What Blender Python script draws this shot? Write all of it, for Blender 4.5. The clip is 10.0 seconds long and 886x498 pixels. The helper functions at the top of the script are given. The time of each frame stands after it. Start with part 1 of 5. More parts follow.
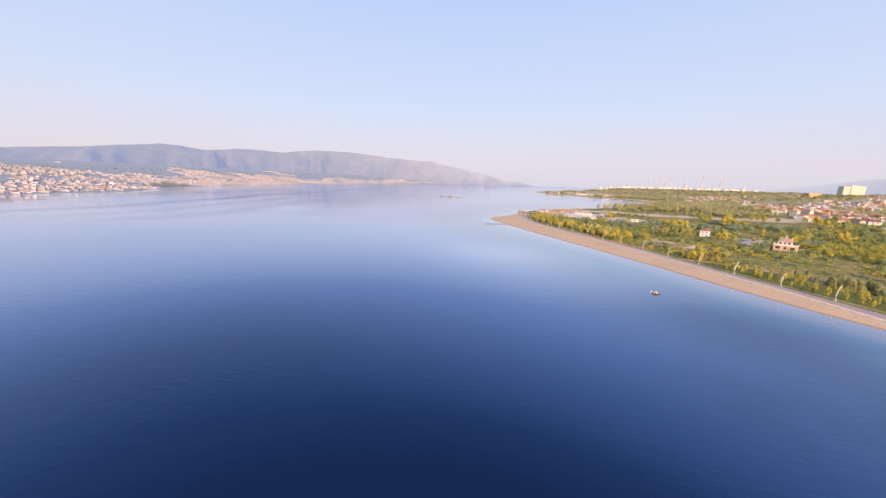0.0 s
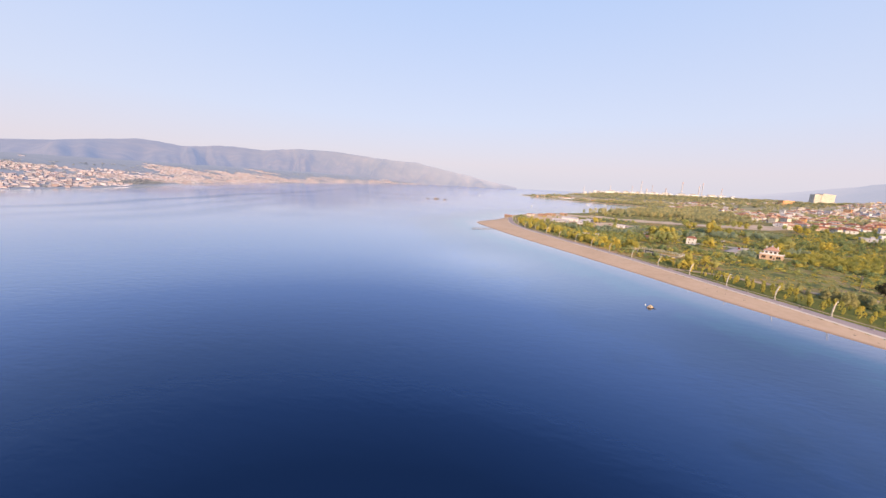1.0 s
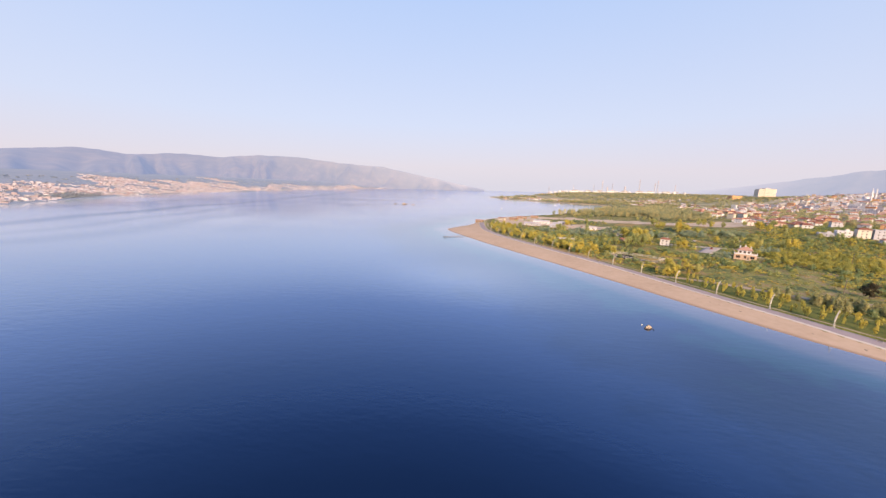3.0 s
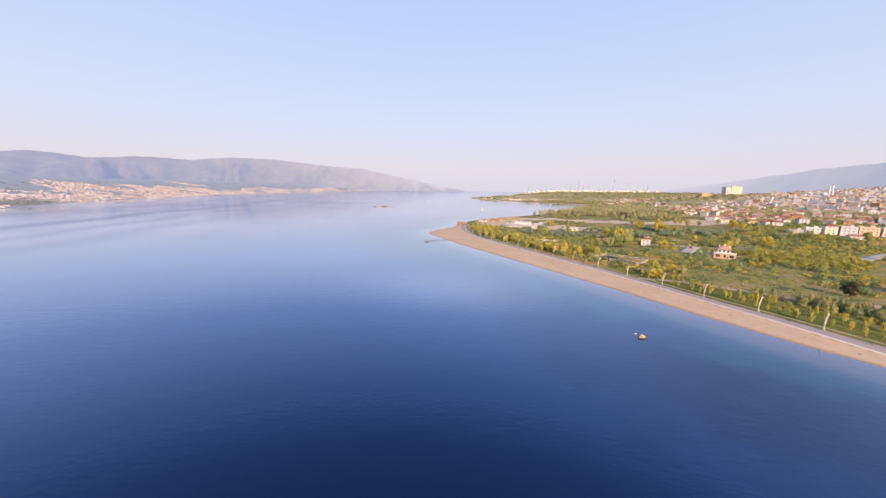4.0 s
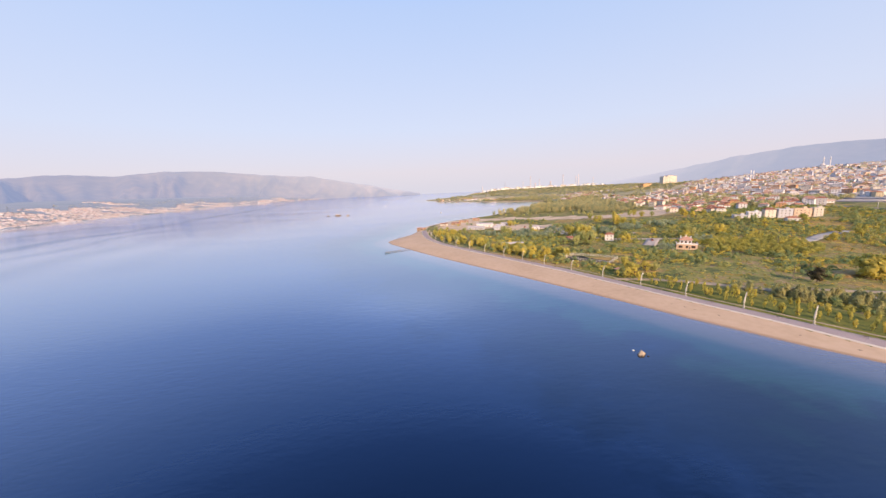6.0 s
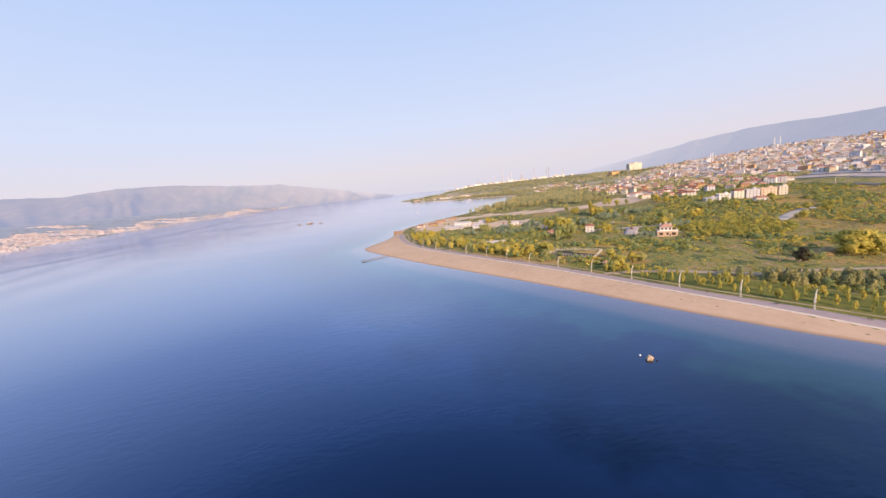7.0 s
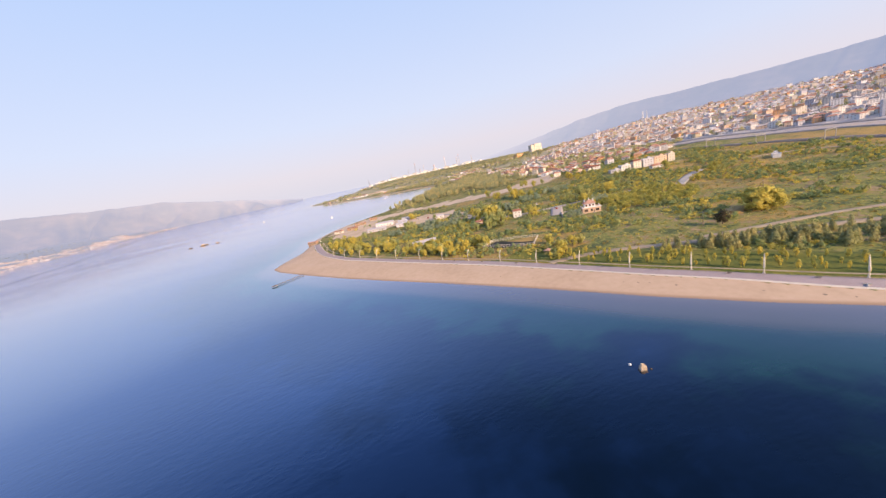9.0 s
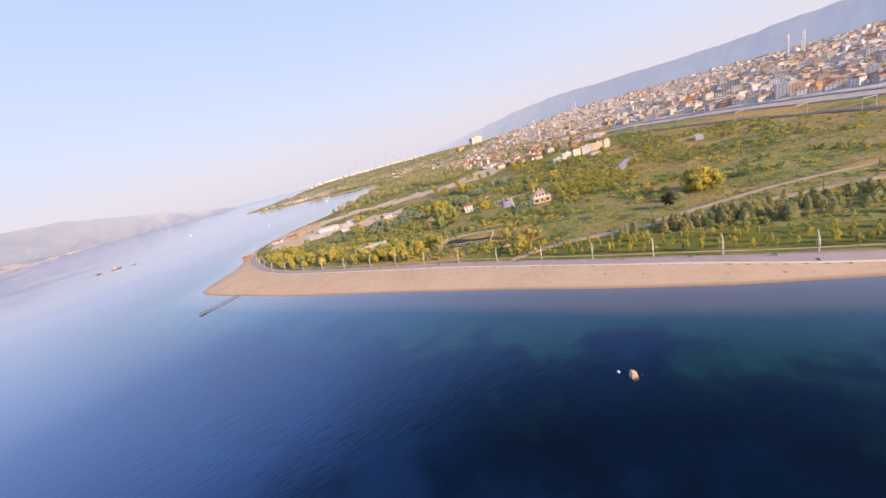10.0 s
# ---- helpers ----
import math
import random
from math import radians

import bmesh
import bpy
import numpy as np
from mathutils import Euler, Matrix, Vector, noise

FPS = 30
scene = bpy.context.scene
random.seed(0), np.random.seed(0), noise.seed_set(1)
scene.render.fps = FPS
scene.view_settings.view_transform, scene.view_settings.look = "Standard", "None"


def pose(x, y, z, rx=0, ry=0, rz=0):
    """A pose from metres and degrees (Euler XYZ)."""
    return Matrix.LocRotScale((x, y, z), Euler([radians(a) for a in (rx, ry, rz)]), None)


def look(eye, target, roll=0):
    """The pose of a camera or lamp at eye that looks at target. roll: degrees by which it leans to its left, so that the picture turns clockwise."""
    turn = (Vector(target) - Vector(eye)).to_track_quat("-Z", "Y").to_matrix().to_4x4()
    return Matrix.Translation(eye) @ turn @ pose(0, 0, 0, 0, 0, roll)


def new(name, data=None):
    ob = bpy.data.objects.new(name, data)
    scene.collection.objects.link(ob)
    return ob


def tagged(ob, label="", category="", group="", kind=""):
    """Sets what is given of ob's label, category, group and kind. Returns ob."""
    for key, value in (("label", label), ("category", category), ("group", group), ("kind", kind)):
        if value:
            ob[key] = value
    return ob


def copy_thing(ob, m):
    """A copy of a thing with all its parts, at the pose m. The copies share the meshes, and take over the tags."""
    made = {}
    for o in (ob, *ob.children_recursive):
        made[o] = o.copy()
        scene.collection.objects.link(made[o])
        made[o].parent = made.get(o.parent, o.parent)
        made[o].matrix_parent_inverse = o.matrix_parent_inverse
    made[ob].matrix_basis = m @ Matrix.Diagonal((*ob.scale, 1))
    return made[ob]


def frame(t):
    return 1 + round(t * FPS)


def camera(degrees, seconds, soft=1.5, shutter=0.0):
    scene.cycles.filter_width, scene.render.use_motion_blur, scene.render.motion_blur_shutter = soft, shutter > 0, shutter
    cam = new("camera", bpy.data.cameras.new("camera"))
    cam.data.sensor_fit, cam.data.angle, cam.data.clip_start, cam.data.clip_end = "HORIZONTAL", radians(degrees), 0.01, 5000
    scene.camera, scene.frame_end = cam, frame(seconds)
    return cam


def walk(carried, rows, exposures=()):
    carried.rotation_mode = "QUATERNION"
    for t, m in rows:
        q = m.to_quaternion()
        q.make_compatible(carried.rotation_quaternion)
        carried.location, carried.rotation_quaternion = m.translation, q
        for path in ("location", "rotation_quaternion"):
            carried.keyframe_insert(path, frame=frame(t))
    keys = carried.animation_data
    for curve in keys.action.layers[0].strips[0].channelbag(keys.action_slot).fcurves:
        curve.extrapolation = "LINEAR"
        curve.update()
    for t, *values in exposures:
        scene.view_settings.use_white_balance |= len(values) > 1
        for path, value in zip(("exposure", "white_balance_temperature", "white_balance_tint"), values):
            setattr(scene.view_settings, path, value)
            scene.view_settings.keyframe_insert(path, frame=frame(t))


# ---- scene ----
cam = camera(104.5, 10.0, soft=1.45)
PATH = [
    (0, (7.015, 4.652, 52.203), (6.569, 6.56, 51.805), 1.9),
    (0.5, (5.874, 11.03, 52.841), (5.473, 12.949, 52.448), 2.7),
    (1, (4.805, 17.482, 53.655), (4.439, 19.409, 53.268), 2.9),
    (1.5, (3.611, 24.159, 54.452), (3.278, 26.094, 54.072), 2.9),
    (2, (2.214, 30.891, 55.288), (1.919, 32.833, 54.912), 2.4),
    (2.5, (1.089, 37.131, 56.144), (0.84, 39.081, 55.775), 1.9),
    (4, (-1.358, 54.406, 58.706), (-1.447, 56.372, 58.35), 0.8),
    (4.5, (-2.24, 59.853, 59.403), (-2.271, 61.821, 59.053), 0.5),
    (5, (-3.153, 65.462, 60.073), (-3.125, 67.431, 59.725), -0.1),
    (5.5, (-4.019, 72.002, 60.774), (-3.932, 73.97, 60.429), -1.0),
    (7, (-5.174, 93.449, 63.532), (-4.901, 95.397, 63.171), -5.9),
    (7.5, (-4.999, 101.43, 64.183), (-4.645, 103.362, 63.807), -7.6),
    (8, (-4.477, 109.625, 64.813), (-4.022, 111.531, 64.414), -9.0),
    (8.5, (-3.42, 118.069, 65.393), (-2.852, 119.938, 64.964), -10.3),
    (9, (-1.402, 126.497, 65.681), (-0.716, 128.317, 65.218), -11.7),
    (9.5, (1.207, 134.877, 65.915), (2.013, 136.637, 65.413), -13.1),
    (10, (4.102, 143.136, 66.188), (5.031, 144.82, 65.639), -14.6),
]
walk(cam, [(t, look(e, g, r)) for t, e, g, r in PATH], [(0, 0.45), (7.0, 0.45), (8.5, 0.48), (10, 0.52)])

# ---- sky, sun, exposure ----
SUN_AZ, SUN_EL = 163.0, 23.0          # clockwise from +y, above the horizon
world = bpy.data.worlds.new("sky")
scene.world = world
world.use_nodes = True
wn, wl = world.node_tree.nodes, world.node_tree.links
wn.clear()
sky = wn.new("ShaderNodeTexSky")
sky.sky_type, sky.sun_disc = "NISHITA", False
sky.sun_elevation, sky.sun_rotation = radians(SUN_EL), radians(SUN_AZ)
sky.air_density, sky.dust_density, sky.ozone_density = 1.0, 1.5, 2.0
tco, sep = wn.new("ShaderNodeTexCoord"), wn.new("ShaderNodeSeparateXYZ")
wl.new(tco.outputs["Generated"], sep.inputs[0])
hz = wn.new("ShaderNodeValToRGB")     # morning haze over the clear sky, thinning upwards
hz.color_ramp.elements[0].position, hz.color_ramp.elements[0].color = 0.0, (0.94, 0.94, 0.94, 1)
hz.color_ramp.elements[1].position, hz.color_ramp.elements[1].color = 0.9, (0.75, 0.75, 0.75, 1)
wl.new(sep.outputs["Z"], hz.inputs[0])
hc = wn.new("ShaderNodeValToRGB")
hc.color_ramp.elements[0].position, hc.color_ramp.elements[0].color = 0.0, (0.57, 0.545, 0.615, 1)
hc.color_ramp.elements[1].position, hc.color_ramp.elements[1].color = 1.0, (0.03, 0.08, 0.24, 1)
for at_, col in ((0.05, (0.60, 0.55, 0.612)), (0.16, (0.535, 0.575, 0.718)), (0.42, (0.425, 0.53, 0.77)), (0.56, (0.33, 0.50, 0.89)), (0.76, (0.13, 0.28, 0.62))):
    e = hc.color_ramp.elements.new(at_)
    e.color = (*col, 1)
wl.new(sep.outputs["Z"], hc.inputs[0])
gain = wn.new("ShaderNodeVectorMath")
gain.operation = "SCALE"
gain.inputs["Scale"].default_value = 10.0
wl.new(hc.outputs[0], gain.inputs[0])
mixs = wn.new("ShaderNodeMix")
mixs.data_type = "RGBA"
wl.new(hz.outputs[0], mixs.inputs["Factor"])
wl.new(sky.outputs[0], mixs.inputs["A"])
wl.new(gain.outputs[0], mixs.inputs["B"])
bg = wn.new("ShaderNodeBackground")
bg.inputs["Strength"].default_value = 0.098
wl.new(mixs.outputs["Result"], bg.inputs[0])
wout = wn.new("ShaderNodeOutputWorld")
wl.new(bg.outputs[0], wout.inputs[0])

sun = new("sun", bpy.data.lights.new("sun", "SUN"))
sun.data.energy, sun.data.angle, sun.data.color = 5.0, radians(0.6), (1.0, 0.685, 0.42)
sun_dir = Vector((math.sin(radians(SUN_AZ)) * math.cos(radians(SUN_EL)),
                  math.cos(radians(SUN_AZ)) * math.cos(radians(SUN_EL)), math.sin(radians(SUN_EL))))
sun.matrix_world = look(sun_dir * 500, (0, 0, 0))


# ---- materials ----
def mat(name, colors, scale=1.0, rough=0.9, bump=0.0, detail_scale=None, metal=0.0, per_object=0.0, per_island=0.0,
        tint_attr=False, spec=0.3, stretch=(1, 1, 1), ramp=(0.3, 0.7), glow=None):
    """A worn surface: two scales of noise run over a ramp of base colours, with relief of the same grain."""
    m = bpy.data.materials.new(name)
    m.use_nodes = True
    n, l = m.node_tree.nodes, m.node_tree.links
    p = n["Principled BSDF"]
    p.inputs["Roughness"].default_value, p.inputs["Metallic"].default_value = rough, metal
    p.inputs["Specular IOR Level"].default_value = spec
    co = n.new("ShaderNodeTexCoord")
    mp = n.new("ShaderNodeMapping")
    mp.inputs["Scale"].default_value = stretch
    geo = n.new("ShaderNodeNewGeometry")
    l.new(geo.outputs["Position"], mp.inputs[0])
    n1, n2 = n.new("ShaderNodeTexNoise"), n.new("ShaderNodeTexNoise")
    n1.inputs["Scale"].default_value, n1.inputs["Detail"].default_value = 1.0 / scale, 6
    ds = detail_scale or scale / 8
    n2.inputs["Scale"].default_value, n2.inputs["Detail"].default_value = 1.0 / ds, 4
    for q in (n1, n2):
        l.new(mp.outputs[0], q.inputs["Vector"])
    add = n.new("ShaderNodeMath")
    add.operation = "MULTIPLY_ADD"
    add.inputs[1].default_value = 0.45
    l.new(n2.outputs["Fac"], add.inputs[0])
    sub = n.new("ShaderNodeMath")
    sub.operation = "MULTIPLY"
    sub.inputs[1].default_value = 0.55
    l.new(n1.outputs["Fac"], sub.inputs[0])
    l.new(sub.outputs[0], add.inputs[2])
    last = add.outputs[0]

    def plus(value, amount):
        a = n.new("ShaderNodeMath")
        a.operation = "MULTIPLY_ADD"
        a.inputs[1].default_value = amount
        l.new(value, a.inputs[0])
        b = n.new("ShaderNodeMath")
        b.operation = "SUBTRACT"
        b.inputs[1].default_value = amount / 2
        l.new(last, a.inputs[2])
        l.new(a.outputs[0], b.inputs[0])
        return b.outputs[0]
    if per_object:
        oi = n.new("ShaderNodeObjectInfo")
        last = plus(oi.outputs["Random"], per_object)
    if per_island:
        last = plus(geo.outputs["Random Per Island"], per_island)
    if tint_attr:
        at = n.new("ShaderNodeAttribute")
        at.attribute_name = "tint"
        last = plus(at.outputs["Fac"], 0.55)
    cr = n.new("ShaderNodeValToRGB")
    els = cr.color_ramp.elements
    lo, hi = ramp
    for i, c in enumerate(colors):
        pos = lo + (hi - lo) * i / max(1, len(colors) - 1)
        el = els[i] if i < 2 else els.new(pos)
        el.position, el.color = pos, (*c, 1)
    if len(colors) > 2:
        for i, c in enumerate(colors):
            els[i].position, els[i].color = lo + (hi - lo) * i / (len(colors) - 1), (*c, 1)
    l.new(last, cr.inputs[0])
    l.new(cr.outputs[0], p.inputs["Base Color"])
    if bump:
        b = n.new("ShaderNodeBump")
        b.inputs["Strength"].default_value, b.inputs["Distance"].default_value = 0.6, bump
        l.new(n2.outputs["Fac"], b.inputs["Height"])
        l.new(b.outputs[0], p.inputs["Normal"])
    if glow:
        p.inputs["Emission Color"].default_value = (*glow[:3], 1)
        p.inputs["Emission Strength"].default_value = glow[3]
    return m


GRASS = mat("meadow", [(0.06, 0.085, 0.04), (0.115, 0.14, 0.05), (0.25, 0.25, 0.06), (0.25, 0.19, 0.11), (0.36, 0.27, 0.155)], 15, 1.0, 0.5, 1.8, ramp=(0.38, 0.64))
LAWN = mat("lawn", [(0.085, 0.115, 0.026), (0.14, 0.155, 0.032), (0.21, 0.20, 0.045)], 14, 1.0, 0.1, 1.2, ramp=(0.35, 0.65))
SAND = mat("sand", [(0.455, 0.335, 0.23), (0.53, 0.395, 0.28), (0.58, 0.44, 0.325)], 22, 0.95, 0.04, 2.6, ramp=(0.28, 0.7))
n, l = SAND.node_tree.nodes, SAND.node_tree.links      # wet and darker where the water runs up
p = n["Principled BSDF"]
dry_socket = p.inputs["Base Color"].links[0].from_socket
geo, sx, wet, mx = n.new("ShaderNodeNewGeometry"), n.new("ShaderNodeSeparateXYZ"), n.new("ShaderNodeMapRange"), n.new("ShaderNodeMix")
l.new(geo.outputs["Position"], sx.inputs[0])
l.new(sx.outputs["Z"], wet.inputs[0])
wet.inputs["From Min"].default_value, wet.inputs["From Max"].default_value = 0.06, 0.30
mx.data_type = "RGBA"
mx.inputs["A"].default_value = (0.36, 0.245, 0.16, 1)
l.new(wet.outputs[0], mx.inputs["Factor"])
l.new(dry_socket, mx.inputs["B"])
l.new(mx.outputs["Result"], p.inputs["Base Color"])
SEABED = mat("seabed", [(0.10, 0.12, 0.09), (0.2, 0.2, 0.14)], 20, 1.0)
PAVING = mat("paving", [(0.32, 0.26, 0.265), (0.42, 0.355, 0.355)], 6, 0.85, 0.02, 0.5)
KERB = mat("kerb_stone", [(0.55, 0.50, 0.45), (0.70, 0.65, 0.58)], 3, 0.85, 0.02)
SANDY = mat("bare_sandy_soil", [(0.40, 0.32, 0.21), (0.56, 0.44, 0.32), (0.66, 0.54, 0.42)], 24, 0.95, 0.08, 4)
DIRT = mat("dirt_track", [(0.30, 0.24, 0.17), (0.45, 0.37, 0.27)], 8, 0.95, 0.08, 0.9)
PALE_LANE = mat("pale_lane", [(0.38, 0.335, 0.305), (0.50, 0.445, 0.41)], 9, 0.9, 0.02, 1.2)
ASPHALT = mat("asphalt", [(0.24, 0.23, 0.23), (0.36, 0.34, 0.34)], 15, 0.9, 0.02, 1.0)
BALLAST = mat("ballast", [(0.16, 0.13, 0.11), (0.26, 0.22, 0.18)], 10, 0.95, 0.1, 0.6)
STEEL = mat("worn_steel", [(0.30, 0.27, 0.25), (0.42, 0.39, 0.36)], 2, 0.5, 0, metal=0.6)
CONCRETE = mat("concrete", [(0.36, 0.34, 0.32), (0.50, 0.47, 0.44)], 5, 0.9, 0.02)
LAMP_PAINT = mat("lamp_paint", [(0.52, 0.47, 0.38), (0.64, 0.59, 0.48)], 1.5, 0.5)
LAMP_HEAD = mat("lamp_glass", [(0.7, 0.7, 0.7), (0.8, 0.8, 0.8)], 1, 0.3)
TIMBER = mat("grey_timber", [(0.16, 0.13, 0.10), (0.30, 0.25, 0.19)], 2, 0.9, 0.02, stretch=(1, 1, 4))
ROCK = mat("rock", [(0.24, 0.19, 0.14), (0.46, 0.36, 0.25), (0.55, 0.44, 0.32)], 1.2, 0.9, 0.1, 0.2)
n, l = ROCK.node_tree.nodes, ROCK.node_tree.links      # weed-dark up to where the swell wets it
p = n["Principled BSDF"]
dry_socket = p.inputs["Base Color"].links[0].from_socket
geo, sx, wet, mx = n.new("ShaderNodeNewGeometry"), n.new("ShaderNodeSeparateXYZ"), n.new("ShaderNodeMapRange"), n.new("ShaderNodeMix")
l.new(geo.outputs["Position"], sx.inputs[0])
l.new(sx.outputs["Z"], wet.inputs[0])
wet.inputs["From Min"].default_value, wet.inputs["From Max"].default_value = 0.25, 0.55
mx.data_type = "RGBA"
mx.inputs["A"].default_value = (0.045, 0.035, 0.03, 1)
l.new(wet.outputs[0], mx.inputs["Factor"])
l.new(dry_socket, mx.inputs["B"])
l.new(mx.outputs["Result"], p.inputs["Base Color"])
BARK = mat("bark", [(0.10, 0.08, 0.06), (0.2, 0.16, 0.12)], 0.6, 0.95, 0.04)
WALLS = [mat("plaster_" + c, [tuple(0.8 * v for v in a), a], 4, 0.9, per_object=0.4, per_island=0.2) for c, a in (
    ("white", (0.76, 0.75, 0.76)), ("cream", (0.72, 0.66, 0.58)), ("peach", (0.70, 0.52, 0.39)),
    ("yellow", (0.70, 0.60, 0.40)), ("orange", (0.70, 0.40, 0.20)), ("grey", (0.56, 0.56, 0.62)))]
ROOF = mat("clay_tiles", [(0.26, 0.11, 0.075), (0.38, 0.18, 0.12), (0.48, 0.29, 0.22)], 3, 0.85, 0.05, 0.4, per_object=0.5)
FLAT_ROOF = mat("flat_roofing", [(0.48, 0.46, 0.47), (0.66, 0.63, 0.62)], 6, 0.9, per_object=0.4)
METAL_ROOF = mat("sheet_roofing", [(0.50, 0.47, 0.48), (0.66, 0.62, 0.62)], 5, 0.5, 0.02, metal=0.2)
PANE = mat("window_glass", [(0.03, 0.035, 0.04), (0.06, 0.06, 0.07)], 1, 0.08, spec=0.6)
FRAME = mat("window_frame", [(0.60, 0.57, 0.52), (0.72, 0.69, 0.64)], 1, 0.6)
RED_PAINT = mat("red_paint", [(0.42, 0.08, 0.05), (0.5, 0.12, 0.07)], 1, 0.6)
WHITE_PAINT = mat("white_paint", [(0.70, 0.68, 0.64), (0.82, 0.80, 0.77)], 2, 0.5)
DARK = mat("dark_pool", [(0.02, 0.024, 0.022), (0.045, 0.045, 0.04)], 4, 0.7, spec=0.2)
TANKW = mat("tank_paint", [(0.62, 0.60, 0.59), (0.76, 0.74, 0.71)], 12, 0.5)
STACK = mat("stack_paint", [(0.44, 0.42, 0.45), (0.56, 0.53, 0.55)], 12, 0.6)
# chimney-band red, paled to paint in haze
HAZED_RED = mat("hazed_red_paint", [(0.52, 0.34, 0.32), (0.58, 0.40, 0.38)], 8, 0.7)


def leaf_mat(name, cols):
    m = mat(name, cols, 1.2, 0.75, 0, 0.5, per_object=0.4, per_island=0.12, tint_attr=True, ramp=(0.25, 0.75))
    n, l = m.node_tree.nodes, m.node_tree.links
    p, out = n["Principled BSDF"], n["Material Output"]
    tr, mx = n.new("ShaderNodeBsdfTranslucent"), n.new("ShaderNodeMixShader")   # thin leaves let some light through
    l.new(p.inputs["Base Color"].links[0].from_socket, tr.inputs["Color"])
    mx.inputs[0].default_value = 0.42
    l.new(p.outputs[0], mx.inputs[1])
    l.new(tr.outputs[0], mx.inputs[2])
    l.new(mx.outputs[0], out.inputs["Surface"])
    return m


LEAF_YELLOW = leaf_mat("young_leaves", [(0.42, 0.42, 0.12), (0.59, 0.52, 0.125), (0.73, 0.60, 0.14)])
LEAF_GREEN = leaf_mat("green_leaves", [(0.28, 0.36, 0.17), (0.44, 0.46, 0.18), (0.60, 0.55, 0.20)])
# distant woods: leaf green paled to paint in the haze
LEAF_FAR = leaf_mat("hazed_far_leaves", [(0.36, 0.40, 0.25), (0.50, 0.49, 0.27), (0.64, 0.56, 0.28)])
LEAF_BLUE = leaf_mat("willow_leaves", [(0.24, 0.32, 0.25), (0.32, 0.40, 0.29), (0.42, 0.47, 0.30)])
# far shore: grey-blue haze painted into the leaf colour
LEAF_SHORE = leaf_mat("hazed_shore_leaves", [(0.34, 0.37, 0.38), (0.40, 0.42, 0.42), (0.46, 0.46, 0.45)])
LEAF_DARK = leaf_mat("dark_leaves", [(0.05, 0.05, 0.03), (0.09, 0.075, 0.045), (0.13, 0.095, 0.055)])
LEAF_PINE = leaf_mat("pine_needles", [(0.31, 0.34, 0.17), (0.44, 0.43, 0.20), (0.58, 0.51, 0.23)])
LEAF_DRY = leaf_mat("dry_scrub", [(0.33, 0.28, 0.09), (0.50, 0.38, 0.10), (0.62, 0.43, 0.12)])

DRY_FIELD = mat("dry_meadow", [(0.13, 0.14, 0.05), (0.25, 0.20, 0.08), (0.40, 0.27, 0.085), (0.32, 0.235, 0.15)], 26, 1.0, 0.4, 2.0, ramp=(0.36, 0.66))
FAR_FIELD = mat("far_fields", [(0.20, 0.23, 0.13), (0.33, 0.31, 0.19), (0.50, 0.42, 0.31)], 160, 1.0, 0, 30, ramp=(0.36, 0.64))
TOWN_GROUND = mat("town_ground", [(0.34, 0.32, 0.33), (0.50, 0.47, 0.47), (0.40, 0.40, 0.30)], 30, 1.0, 0, 5)
TOWN_PANE = mat("town_windows", [(0.16, 0.16, 0.18), (0.30, 0.29, 0.30)], 3, 0.3, per_island=0.6)
EMBANKMENT = mat("pale_embankment", [(0.24, 0.23, 0.23), (0.40, 0.37, 0.38), (0.44, 0.37, 0.32), (0.30, 0.29, 0.20)], 26, 0.95, 0, 4, ramp=(0.36, 0.64))


def painted_haze(m, axis_name, stops):
    """Paints haze as emission on far land, growing along one axis of the world. stops: metres and the emitted colour.
    """
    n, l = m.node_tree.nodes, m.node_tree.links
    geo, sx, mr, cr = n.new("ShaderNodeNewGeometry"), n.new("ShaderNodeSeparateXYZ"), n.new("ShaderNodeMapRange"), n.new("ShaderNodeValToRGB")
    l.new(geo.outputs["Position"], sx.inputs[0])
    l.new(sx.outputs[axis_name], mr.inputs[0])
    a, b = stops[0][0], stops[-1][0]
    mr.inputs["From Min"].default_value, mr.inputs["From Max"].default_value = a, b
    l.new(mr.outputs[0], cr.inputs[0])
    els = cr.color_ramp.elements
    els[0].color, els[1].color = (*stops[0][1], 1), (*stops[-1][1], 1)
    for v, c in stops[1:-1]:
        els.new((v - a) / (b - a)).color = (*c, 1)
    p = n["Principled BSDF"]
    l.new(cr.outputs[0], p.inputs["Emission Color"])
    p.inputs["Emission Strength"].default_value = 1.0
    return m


# hills and far-shore ground emit a painted blue haze, paler with distance
HILLS_INLAND = painted_haze(mat("inland_hillside_haze_glow", [(0.05, 0.055, 0.04), (0.07, 0.068, 0.05), (0.10, 0.085, 0.06)], 300, 1.0, 3.0, 80, ramp=(0.3, 0.7)),
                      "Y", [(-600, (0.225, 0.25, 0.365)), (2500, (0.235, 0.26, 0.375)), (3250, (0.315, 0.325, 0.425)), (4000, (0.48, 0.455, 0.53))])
HILLS = painted_haze(mat("hillside_haze_glow", [(0.06, 0.056, 0.03), (0.092, 0.077, 0.04), (0.155, 0.115, 0.058)], 380, 1.0, 2.0, 90, ramp=(0.3, 0.72)),
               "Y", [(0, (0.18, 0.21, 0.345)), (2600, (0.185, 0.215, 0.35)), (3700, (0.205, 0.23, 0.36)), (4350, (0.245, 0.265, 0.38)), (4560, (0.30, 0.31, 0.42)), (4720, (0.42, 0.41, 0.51))])
